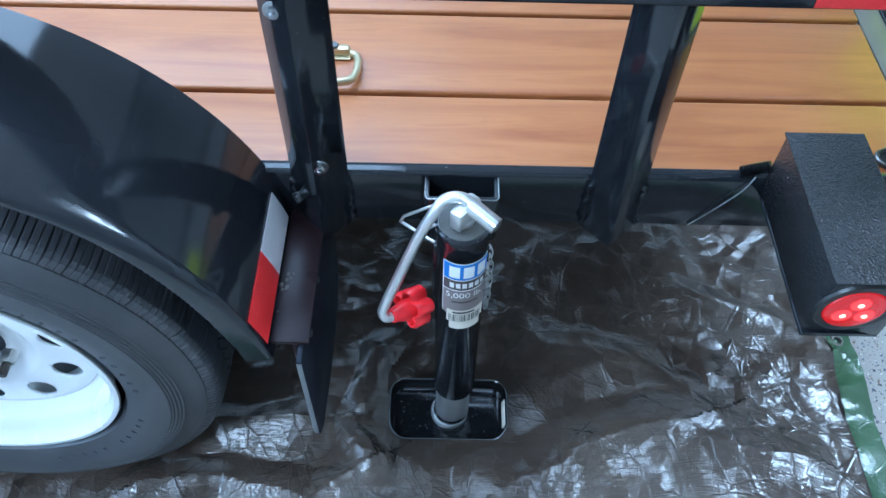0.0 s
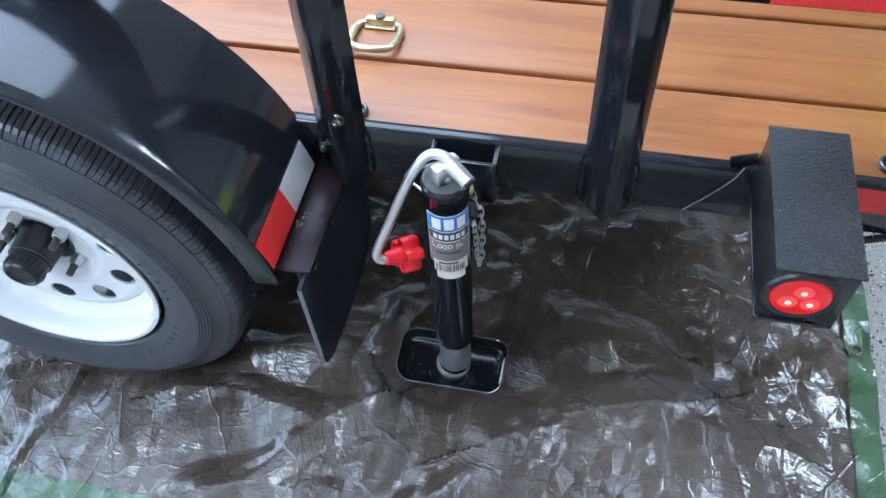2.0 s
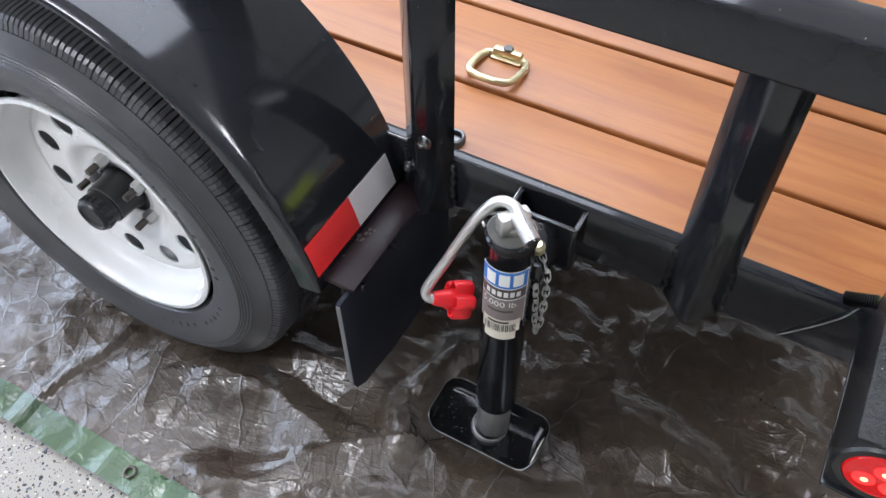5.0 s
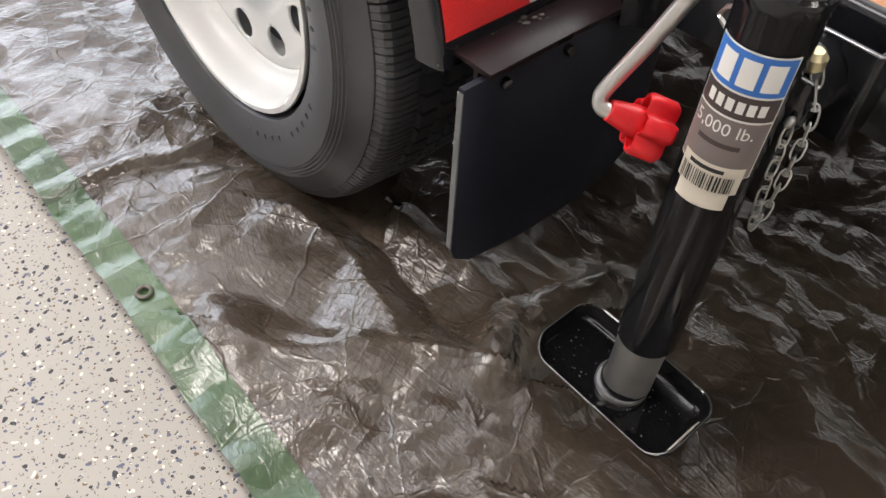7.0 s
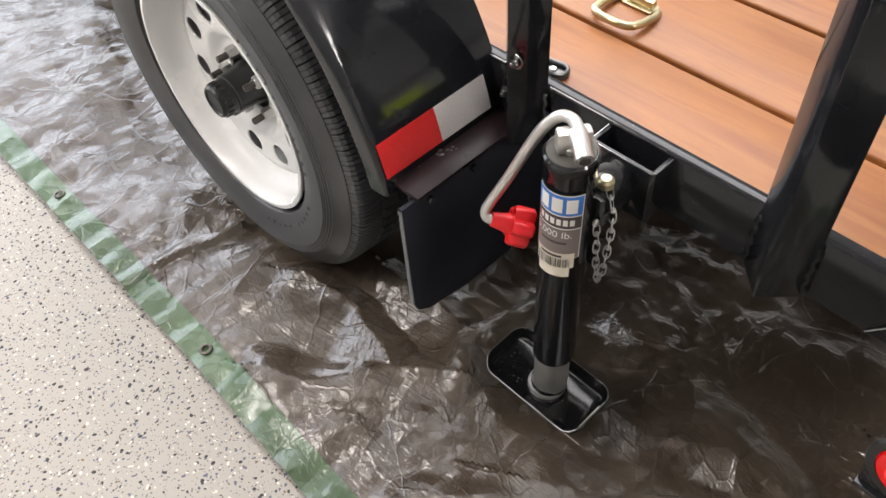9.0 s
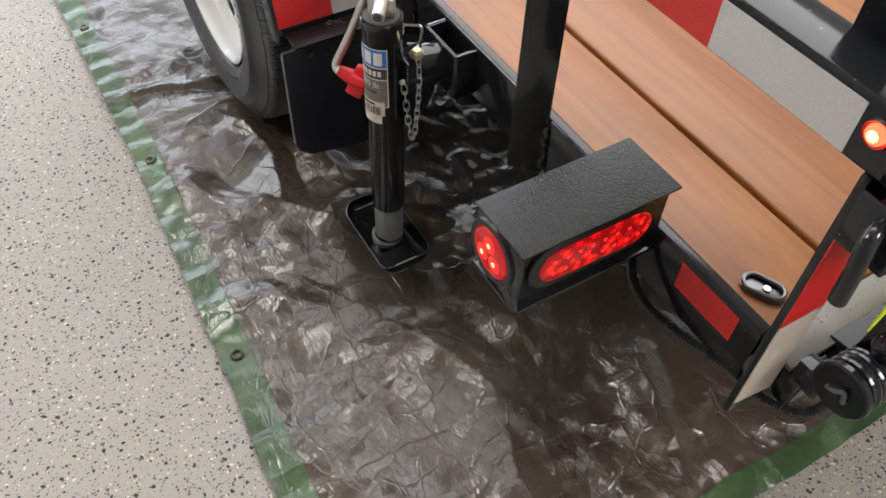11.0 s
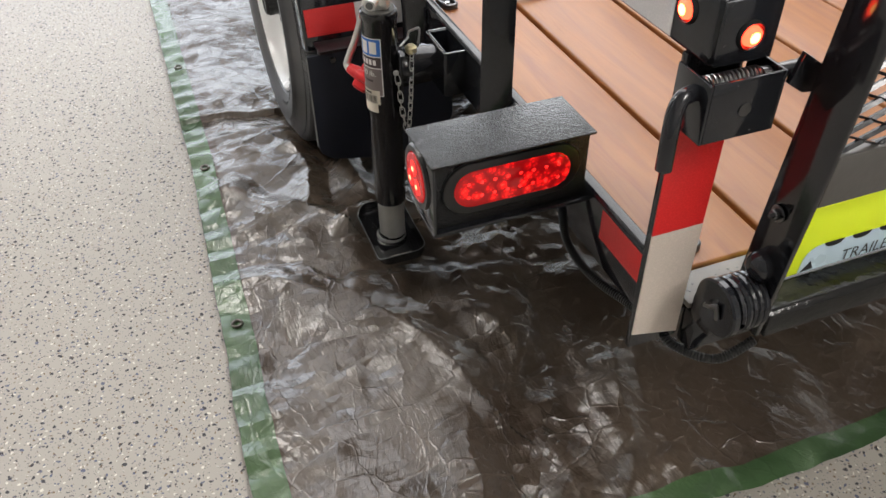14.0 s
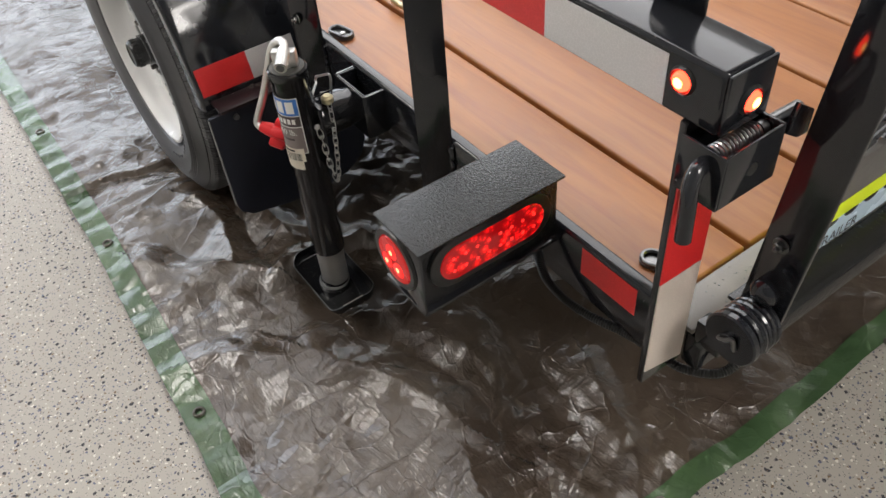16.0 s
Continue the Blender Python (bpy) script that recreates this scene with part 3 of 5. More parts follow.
tarp = thing("tarp", "crinkled brown-black poly tarp with green hems on the floor", "tarp")
part("sheet", skew(sheet(tarp_xs, tarp_ys, tarp_height)), TARP, tarp, "crinkled glossy brown-black sheeting", crease=24)


def hem_height(x, y):
    s = x if y < TARP_EDGE + HEM_WIDE else y
    return max(0.003, tarp_height(x, y) + 0.0025) + 0.004 * max(0, noise.noise(Vector((s * 30, 0, 0)))) + (0.010 * max(0, noise.noise(Vector((2, y * 13, 1)))) if x > 0.6 else 0)


side_hem = sheet(spaced((-3.3, -1.2, 0.05), (-1.2, TARP_REAR, 0.008)), spaced((TARP_EDGE, TARP_EDGE + HEM_WIDE, 0.0065)), hem_height)
for v in side_hem.verts:
    v.co.y += ruffle(v.co.x)
part("hem", skew(side_hem), HEM, tarp, "puckered green hem", crease=15)
rear_hem = sheet(spaced((TARP_REAR - 0.044, TARP_REAR, 0.0065)), spaced((TARP_EDGE + HEM_WIDE, 2.0, 0.008), (2.0, 3.4, 0.05)), hem_height)
for v in rear_hem.verts:
    v.co.x += ruffle(v.co.y + 3)
part("hem", skew(rear_hem), HEM, tarp, "puckered green hem", crease=15)
ring = [(0.003 * math.cos(t), 0.0088 + 0.0030 * math.sin(t)) for t in np.linspace(0, 2 * math.pi, 8, endpoint=False)]
for gx, gy in ((0.075, 0.329), (-0.471, 0.346), (-1.011, 0.347), (0.702, 0.841), (0.735, 1.385)):
    part("grommet", lathe(ring, (gx, gy, hem_height(gx, gy) + 0.003), "z", 20, closed=True), EYELET, tarp, "tarnished metal eyelet")

# ---- the trailer's frame ----
trailer = thing("trailer", "black enamelled steel utility trailer with a stained plank deck", "trailer")
DECK, RAIL_Y, RAIL_TOP, RAIL_LOW = 0.463, 0.798, 0.492, 0.398
rail = prism([(RAIL_Y, RAIL_LOW), (RAIL_Y, RAIL_TOP - 0.004), (RAIL_Y + 0.004, RAIL_TOP), (RAIL_Y + 0.018, RAIL_TOP), (RAIL_Y + 0.018, RAIL_LOW + 0.008),
              (RAIL_Y + 0.060, RAIL_LOW + 0.008), (RAIL_Y + 0.060, RAIL_LOW)], "x", -2.3, 0.66, 0.0015)
part("side_rail", rail, BLACK, trailer, "glossy black angle-iron side rail")
part("side_rail", prism([(2.47, RAIL_LOW), (2.47, RAIL_TOP), (2.488, RAIL_TOP), (2.488, RAIL_LOW)], "x", -2.3, 0.66, 0.002), BLACK, trailer)


def upright(x, top, leg=0.052, thick=0.006):
    """Angle iron stood with its corner outwards."""
    k = leg / math.sqrt(2)
    t = thick * math.sqrt(2)
    y = RAIL_Y - 0.001
    pts = [(x, y - k), (x + k, y), (x + k - t / 2, y + t / 2 * 0.2), (x, y - k + t), (x - k + t / 2, y + t / 2 * 0.2), (x - k, y)]
    return prism(pts, "z", RAIL_LOW - 0.004, top, 0.0012)


for ux in (-0.160, 0.221, -1.12):
    post = part("upright", upright(ux, 0.79), BLACK, trailer, "black angle-iron upright set corner outwards")
    for side in (-1, 1):
        bead = [Vector((ux + side * (0.036 + 0.002 * math.sin(i * 2.1)), RAIL_Y - 0.003, RAIL_LOW + 0.006 + 0.0065 * i)) for i in range(13)]
        part("weld", sweep(bead, [0.0035 + 0.0012 * (i % 2) for i in range(13)], 7), BLACK, post, "lumpy weld bead")
TOP_Y, TOP_Z, TOP_S, TOP_END = 0.757, 0.7795, 0.0625, 0.718
top_rail = part("top_rail", box(-2.3, TOP_END, TOP_Y, TOP_Y + TOP_S, TOP_Z, TOP_Z + TOP_S, 0.005, 3), BLACK, trailer, "glossy black square-tube top rail")
part("end_cap", box(TOP_END, TOP_END + 0.004, TOP_Y + 0.002, TOP_Y + TOP_S - 0.002, TOP_Z + 0.002, TOP_Z + TOP_S - 0.002, 0.0015), BLACK, top_rail)
for a, b, m, word in ((0.345, 0.500, RED_TAPE, "red"), (0.500, 0.658, WHITE_TAPE, "white")):
    part("reflective_tape", box(a, b, TOP_Y - 0.0008, TOP_Y + 0.001, TOP_Z + 0.004, TOP_Z + 0.055), m, top_rail, word + " reflective tape", False)


def marker_light(centre, axis, sign):
    n = "xyz".index(axis)
    holder = part("marker_light", lathe([(0, 0.0092), (sign * 0.003, 0.0118), (sign * 0.0, 0.0138), (-sign * 0.002, 0.0138)], centre, axis, 28), BLACK_PLASTIC, top_rail, "round marker lamp in a rubber ring")
    part("lens", lathe([(0, 0.0095), (sign * 0.0035, 0.0088), (sign * 0.0058, 0.0055), (sign * 0.0060, 0.0)], centre, axis, 28), MARKER, holder, "lit red lens")
    c = list(centre)
    c[n] += sign * 0.0058
    part("diode", lathe([(0, 0.0050), (sign * 0.0012, 0.0034), (sign * 0.0016, 0.0)], c, axis, 20), MARKER_CORE, holder, "glowing diode")


marker_light((0.676, TOP_Y - 0.001, 0.817), "y", -1)
marker_light((TOP_END + 0.005, 0.789, 0.807), "x", 1)
# flat bar standing on the top rail's inner edge
part("stop_bar", box(0.588, 0.643, TOP_Y + TOP_S - 0.007, TOP_Y + TOP_S - 0.001, TOP_Z + TOP_S - 0.002, 1.12, 0.0015), BLACK, trailer, "flat black bar standing on the top rail")
# rear corner post, with its tape
rear_post = part("rear_post", box(0.681, 0.690, 0.755, 0.8195, 0.400, TOP_Z + 0.001, 0.002), BLACK, trailer, "flat black steel corner post")
part("reflective_tape", box(0.6895, 0.6912, 0.7560, 0.8185, 0.573, 0.735), RED_TAPE, rear_post, "red reflective tape", False)
slant = [(0.7560, 0.424), (0.8185, 0.408), (0.8185, 0.573), (0.7560, 0.573)]
part("reflective_tape", prism(slant, "x", 0.6895, 0.6912), GRUBBY_TAPE, rear_post, "grubby white reflective tape", False)
part("reflective_tape", box(0.535, 0.630, RAIL_Y - 0.0008, RAIL_Y + 0.001, 0.439, 0.484), RED_TAPE, trailer, "red reflective tape", False)
# cross member behind the deck and the wet steel strip before it
part("rear_sill", prism([(0.652, 0.4600), (0.700, 0.4600), (0.700, 0.452), (0.652, 0.452)], "y", 0.82, 2.47, 0.001), WET_STEEL, trailer, "grey wet steel sill")
part("rear_crossmember", prism([(0.690, 0.430), (0.690, 0.464), (0.714, 0.468), (0.748, 0.466), (0.754, 0.461), (0.754, 0.430)], "y", 0.890, 2.49, 0.002), WET_BLACK, trailer, "glossy black rear crossmember")
part("crossmember_end", box(0.690, 0.716, 0.822, 0.9345, 0.395, 0.448, 0.002), BLACK, trailer)
drops = bmesh.new()
rd = random.Random(3)
for k in range(46):
    s = rd.uniform(0.0008, 0.0019)
    own = bmesh.new()
    bmesh.ops.create_icosphere(own, subdivisions=1, radius=s)
    bmesh.ops.transform(own, verts=own.verts, matrix=pose(rd.uniform(0.655, 0.698), 0.83 + 0.22 * rd.random() ** 1.5, 0.4602) @ Matrix.Diagonal((1, 1, 0.6, 1)))
    drops = join(drops, own)
tagged(part("water_drops", drops, WATER, trailer, "beads of water on the sill"), kind="stuff")
# deck planks
rng = random.Random(4)
edges = [0.8165, 0.978, 1.163, 1.348, 1.533, 1.718, 1.903, 2.088, 2.273, 2.458]
for a, b in zip(edges, edges[1:]):
    ob = part("plank", box(-2.2, 0.6505 - rng.random() * 0.003, a + 0.004, b - 0.004, DECK - 0.038, DECK + rng.uniform(-0.0008, 0.0008), 0.005, 3), WOOD, trailer, "orange-stained softwood deck plank")
part("deck_beam", box(-2.2, 0.64, 0.86, 2.46, DECK - 0.060, DECK - 0.040), BLACK, trailer, "dark steel under the planks")
# stake pocket bent from flat bar
pocket = prism([(-0.026, RAIL_Y), (-0.026, 0.764), (-0.022, 0.760), (0.064, 0.760), (0.068, 0.764), (0.068, RAIL_Y), (0.062, RAIL_Y), (0.062, 0.766), (-0.020, 0.766), (-0.020, RAIL_Y)], "z", 0.405, 0.486, 0.001)
pocket = part("stake_pocket", pocket, BLACK, trailer, "black flat-bar stake pocket with a worn lip, its highlight added")
# bright steel line draws the highlight on the pocket's worn top edge
part("worn_lip_glint", sweep([(-0.0255, 0.797, 0.4862), (-0.0255, 0.765, 0.4862), (-0.022, 0.7605, 0.4862), (0.064, 0.7605, 0.4862), (0.0675, 0.765, 0.4862), (0.0675, 0.797, 0.4862)], 0.0009, 6), STEEL, pocket, "bright line for the worn edge and its highlight")

# ---- fender, bracket and flap ----
WX, WY, WZ = -0.627, 0.583, 0.328
FR, F0, F1 = 0.430, 0.578, 0.806


def fender_section(t):
    """Its section at an angle round the axle: a broad soft roll over the top, a tighter one with a deeper lip at the ends."""
    u = max(0.0, min(1.0, (math.degrees(min(t, math.pi - t)) - 16) / 40))
    u = u * u * (3 - 2 * u)
    wide, drop, lip = 0.006 + 0.026 * u, 0.008 + 0.004 * u, 0.034 - 0.019 * u
    roll = [(F0 + wide * (1 - math.sin(a)), FR - drop * (1 - math.cos(a))) for a in np.radians(np.linspace(90, 0, 9))]
    inner = [(F1, FR), (F1, FR - 0.004), (F0 + wide + 0.002, FR - 0.004), (F0 + 0.4 * wide + 0.003, FR - 0.5 * drop - 0.003), (F0 + 0.004, FR - lip + 0.006)]
    return [(F0 + 0.003, FR - lip - 0.002), (F0, FR - lip)] + roll + [(F0 + 0.06, FR + 0.001)] + inner


def fender_shell():
    """A curved band over the wheel with a rolled outer lip."""
    bm = bmesh.new()
    rows = []
    angles = np.linspace(radians(9.5), radians(170.5), 90)
    for t in angles:
        prof = fender_section(t)
        rows.append([bm.verts.new((WX + r * math.cos(t), y, WZ + r * math.sin(t))) for y, r in prof])
    k = len(prof)
    for a, b in zip(rows, rows[1:]):
        for i in range(k):
            bm.faces.new((a[i], a[(i + 1) % k], b[(i + 1) % k], b[i]))
    bm.faces.new(rows[0])
    bm.faces.new(rows[-1][::-1])
    return bm


fender = part("fender", fender_shell(), BLACK, trailer, "glossy black rounded steel fender")


def band(y0, y1, a0, a1, r):
    bm = bmesh.new()
    rows = [[bm.verts.new((WX + q * math.cos(t), y, WZ + q * math.sin(t))) for y, q in ((y0, r), (y1, r), (y1, r - 0.0009), (y0, r - 0.0009))] for t in np.linspace(a0, a1, 6)]
    for a, b in zip(rows, rows[1:]):
        for i in range(4):
            bm.faces.new((a[i], a[(i + 1) % 4], b[(i + 1) % 4], b[i]))
    bm.faces.new(rows[0])
    bm.faces.new(rows[-1][::-1])
    return bm


A0, A1 = math.asin((0.424 - WZ) / FR), math.asin((0.473 - WZ) / FR)
part("reflective_tape", band(0.5850, 0.684, A0, A1, FR + 0.0022), RED_TAPE, fender, "red reflective tape", False)
part("reflective_tape", band(0.684, 0.777, A0, A1, FR + 0.0022), WHITE_TAPE, fender, "white reflective tape", False)
bracket = box(-0.216, -0.160, 0.594, 0.800, 0.408, 0.414, 0.001)
box(-0.181, -0.1755, 0.5945, 0.800, 0.372, 0.4085, 0.001, bm=bracket)
bracket = part("fender_bracket", bracket, PRIMER, trailer, "dull brown-black angle bracket under the fender")
spatter = bmesh.new()
rs = random.Random(11)
for k in range(9):
    own = bmesh.new()
    bmesh.ops.create_icosphere(own, subdivisions=1, radius=rs.uniform(0.0018, 0.0036))
    bmesh.ops.transform(own, verts=own.verts, matrix=pose(rs.uniform(-0.205, -0.190), rs.uniform(0.668, 0.694), 0.4145) @ Matrix.Diagonal((1, 1.3, 0.55, 1)))
    spatter = join(spatter, own)
part("weld_spatter", spatter, SPATTER, bracket, "lumps of weld spatter")
for by in (0.62, 0.70, 0.78):
    part("bolt", hex_nut((-0.1645, by, 0.391), "x", 0.010, 0.006), DARK_STEEL, bracket)
flap_pts = [(0.572, 0.404), (0.800, 0.404), (0.850, 0.404), (0.862, 0.36), (0.866, 0.22), (0.852, 0.185), (0.815, 0.160), (0.77, 0.150), (0.68, 0.152), (0.60, 0.168), (0.578, 0.185), (0.573, 0.20)]
flap = part("mud_flap", prism(flap_pts, "x", -0.1745, -0.1675, 0.0012), FLAP, trailer, "black rubber mud flap with a pale cut edge")
part("edge", box(-0.1742, -0.1678, 0.5708, 0.5722, 0.205, 0.400), FLAP_EDGE, flap, "scuffed grey cut edge")


def bolt(centre, axis, sign, r, parent, material=STEEL):
    n = "xyz".index(axis)
    c = list(centre)
    washer = part("washer", disc(c, axis, r * 1.7, 0.002, 0.0006, 20), material, parent)
    c[n] += sign * 0.0035
    part("nut", hex_nut(c, axis, r * 1.9, 0.006), material, washer)
    c[n] += sign * 0.004
    part("thread", disc(c, axis, r * 0.55, 0.006, 0.001, 12), material, washer)


bolt((-0.152, 0.7675, 0.533), "y", -1, 0.0065, trailer)
bolt((-0.176, 0.7765, 0.752), "y", -1, 0.0065, trailer)
bolt((-0.190, 0.790, 0.452), "y", -1, 0.005, trailer, DARK_STEEL)

# ---- wheel ----
wheel = thing("wheel", "black trailer tyre on a white steel wheel with round holes", "wheel")
TR, TC = 0.343, 0.676
SEG = 1440
half = [(0.080, 0.214), (0.099, 0.221), (0.107, 0.240), (0.1115, 0.262), (0.1120, 0.279), (0.1103, 0.2808), (0.1112, 0.2825), (0.1092, 0.2845), (0.1100, 0.287), (0.1078, 0.289), (0.1085, 0.2915), (0.1060, 0.2935), (0.1065, 0.296), (0.1035, 0.299), (0.096, 0.314), (0.092, 0.322), (0.0905, 0.3225),
        (0.086, 0.333), (0.080, 0.338), (0.070, 0.3405), (0.048, 0.3415), (0.0465, 0.334), (0.0405, 0.334), (0.039, 0.342), (0.0175, 0.343), (0.016, 0.335), (0.010, 0.335), (0.0085, 0.343)]
tyre_prof = [(-a, r) for a, r in half] + [(a, r) for a, r in half[::-1]]
shoulder = [i for i, (a, r) in enumerate(tyre_prof) if 0.047 < abs(a) < 0.091 and r > 0.322]
middle = [i for i, (a, r) in enumerate(tyre_prof) if abs(a) < 0.0395 and r > 0.341]


def sipes(i, j, r):
    """Narrow cuts across the shoulder blocks and, staggered, across the middle ribs."""
    k = j % 18
    if i in shoulder:
        return r - 0.0050 if k == 0 else r - 0.0024 if k in (6, 12) else r
    if i in middle:
        return r - 0.0060 if k in (8, 9, 10) else r
    return r


part("tyre", lathe(tyre_prof, (WX, TC, WZ + 0.004), "y", SEG, sipes), RUBBER, wheel, "black rubber tyre with sharp sipes", crease=24)


for k in range(26):
    if k % 13 in (0, 6, 12):
        continue
    t = radians(-80 + 5.2 * k + (6 if k > 12 else 0))
    m = pose(WX, 0, WZ + 0.004) @ Matrix.Rotation(-t, 4, "Y")
    part("raised_mark", box(0.238, 0.245, TC - 0.1087, TC - 0.1050, -0.0022, 0.0022, 0.0006, 1, m=m), RUBBER, wheel)


def rim_disc():
    """The wheel's pressed disc with round holes, drawn by dropping the cells inside each hole onto its edge."""
    bm = bmesh.new()
    prof = [(0.583, 0.208), (0.580, 0.2075), (0.580, 0.203), (0.584, 0.200), (0.600, 0.196), (0.612, 0.1945), (0.622, 0.190), (0.628, 0.184), (0.634, 0.178), (0.636, 0.171)]
    segs = 192
    rows = [[bm.verts.new((WX + r * math.cos(2 * math.pi * j / segs), y, WZ + r * math.sin(2 * math.pi * j / segs))) for y, r in prof] for j in range(segs)]
    for j in range(segs):
        a, b = rows[j], rows[(j + 1) % segs]
        for i in range(len(prof) - 1):
            bm.faces.new((a[i], a[i + 1], b[i + 1], b[i]))
    return bm


def disc_y(r):
    """How far the disc stands along the axle at a radius."""
    if r > 0.155:
        return 0.636 - 0.007 * (0.171 - r) / 0.016
    if r > 0.100:
        return 0.629
    t = min(1.0, (0.100 - r) / 0.028)
    return 0.629 + 0.014 * t * t * (3 - 2 * t)


HOLES = 10


def rim_web():
    bm = bmesh.new()
    segs, per = 200, 20
    hole_r, hole_c = 0.0200, 0.1315
    radii = list(np.linspace(0.171, 0.112, 15)) + [0.106, 0.100, 0.093, 0.086, 0.079, 0.072, 0.060, 0.050]
    rows = []
    for j in range(segs):
        t = 2 * math.pi * j / segs
        rows.append([Vector((r * math.cos(t), 0, r * math.sin(t))) for r in radii])
    centres = [Vector((hole_c * math.cos(2 * math.pi * (h + 0.275) / HOLES), 0, hole_c * math.sin(2 * math.pi * (h + 0.275) / HOLES))) for h in range(HOLES)]
    inside = {}
    for j, row in enumerate(rows):
        for i, p in enumerate(row):
            for c in centres:
                d = (p - c).length
                if d < hole_r:
                    inside[(i, j)] = c
    vs = {}
    for j, row in enumerate(rows):
        for i, p in enumerate(row):
            q = p.copy()
            if (i, j) in inside:
                c = inside[(i, j)]
                near = any(((i + di), (j + dj) % segs) not in inside for di in (-1, 0, 1) for dj in (-1, 0, 1))
                if not near:
                    continue
                d = (q - c)
                q = c + d.normalized() * hole_r if d.length > 1e-5 else q
            vs[(i, j)] = bm.verts.new((WX + q.x, disc_y(q.length), WZ + q.z))
    for j in range(segs):
        k = (j + 1) % segs
        for i in range(len(radii) - 1):
            quad = [(i, j), (i + 1, j), (i + 1, k), (i, k)]
            if all(q in vs for q in quad) and not all(q in inside for q in quad):
                bm.faces.new([vs[q] for q in quad])
    return bm


rim = part("rim", join(rim_disc(), rim_web()), RIM_WHITE, wheel, "white painted steel rim with ten round holes")
mod = rim.modifiers.new("thickness", "SOLIDIFY")
mod.thickness, mod.offset = 0.004, 0
part("drum", lathe([(0.66, 0.0), (0.66, 0.155), (0.72, 0.155), (0.72, 0.0)], (WX, 0, WZ), "y", 40), DRUM_GREY, wheel, "dark brake drum behind the holes")
part("inner_barrel", lathe([(0.64, 0.192), (0.77, 0.192), (0.77, 0.188), (0.64, 0.188)], (WX, 0, WZ), "y", 64, closed=True), RIM_WHITE, wheel)
hub = part("hub", lathe([(0.6460, 0.0385), (0.6360, 0.0375), (0.6300, 0.0350), (0.6005, 0.0335), (0.5995, 0.0325), (0.5980, 0.0325), (0.5975, 0.0305), (0.5740, 0.0290), (0.5705, 0.0275), (0.5685, 0.0250), (0.5685, 0.0225), (0.5710, 0.0205), (0.5715, 0.0120), (0.5705, 0.0)], (WX, 0, WZ), "y", 48), BLACK_PLASTIC, wheel, "black hub with a ribbed grease cap")
part("sealing_ring", lathe([(0.6002, 0.0325), (0.6002, 0.0338), (0.5985, 0.0338), (0.5985, 0.0325)], (WX, 0, WZ), "y", 48, closed=True), DARK_STEEL, hub, "thin grey ring between hub and cap")
for k in range(18):
    t = 2 * math.pi * k / 18
    m = pose(WX, 0, WZ) @ Matrix.Rotation(t, 4, "Y")
    part("rib", box(0.0285, 0.0310, 0.5760, 0.5880, -0.0022, 0.0022, 0.0007, 1, m=m), BLACK_PLASTIC, hub)
for k in range(5):
    t = 2 * math.pi * (k + 0.47) / 5
    c = (WX + 0.0585 * math.cos(t), 0.6260, WZ + 0.0585 * math.sin(t))
    nut = part("lug_nut", lathe([(0.020, 0.0090), (0.012, 0.0115), (0.001, 0.0115), (-0.003, 0.0090), (-0.003, 0.0)], c, "y", 6), ZINC, wheel, "bright zinc lug nut on its stud")
    part("stud", disc((c[0], 0.6150, c[2]), "y", 0.0058, 0.022, 0.001, 14), SPATTER, nut, "dull brown threaded stud")
part("valve", sweep([(WX + 0.150, 0.628, WZ + 0.075), (WX + 0.146, 0.606, WZ + 0.072)], 0.004, 10), BLACK_PLASTIC, wheel)

t = radians(196)
m = pose(WX, 0, WZ) @ Matrix.Rotation(-t, 4, "Y")
part("sticker", box(0.100, 0.110, 0.6272, 0.6283, -0.017, 0.017, 0.0003, 1, m=m), LABEL_YELLOW, wheel, "small yellow paper sticker")

# ---- jack ----
JX, JY, JR = 0.020, 0.664, 0.0295
jack = thing("trailer_jack", "black swivel trailer jack with bent crank and red knob", "trailer jack")
outer = part("outer_tube", lathe([(0.182, 0.0255), (0.180, 0.0285), (0.182, JR), (0.548, JR), (0.550, JR + 0.0015), (0.561, JR + 0.0015), (0.5635, JR - 0.001), (0.5635, 0.0)], (JX, JY, 0), "z", 56), TUBE_BLACK, jack, "glossy black outer tube")
part("cap", lathe([(0.5632, JR - 0.002), (0.5648, JR - 0.003), (0.5648, 0.0)], (JX, JY, 0), "z", 48), CAP_GREY, jack, "scuffed grey cap")
part("inner_tube", lathe([(0.098, 0.0), (0.098, 0.0252), (0.190, 0.0252)], (JX - 0.001, JY, 0), "z", 48), DULL_ZINC, jack, "bare zinc inner tube")
part("collar", lathe([(0.091, 0.0), (0.091, 0.0262), (0.100, 0.0262), (0.102, 0.0254)], (JX - 0.003, JY - 0.001, 0), "z", 40), TUBE_BLACK, jack, "black band at the tube's foot")
part("base_ring", lathe([(0.084, 0.0), (0.084, 0.0290), (0.091, 0.0290), (0.093, 0.0275), (0.093, 0.0)], (JX - 0.005, JY - 0.002, 0), "z", 40), DULL_ZINC, jack, "bare zinc ring welded to the foot")


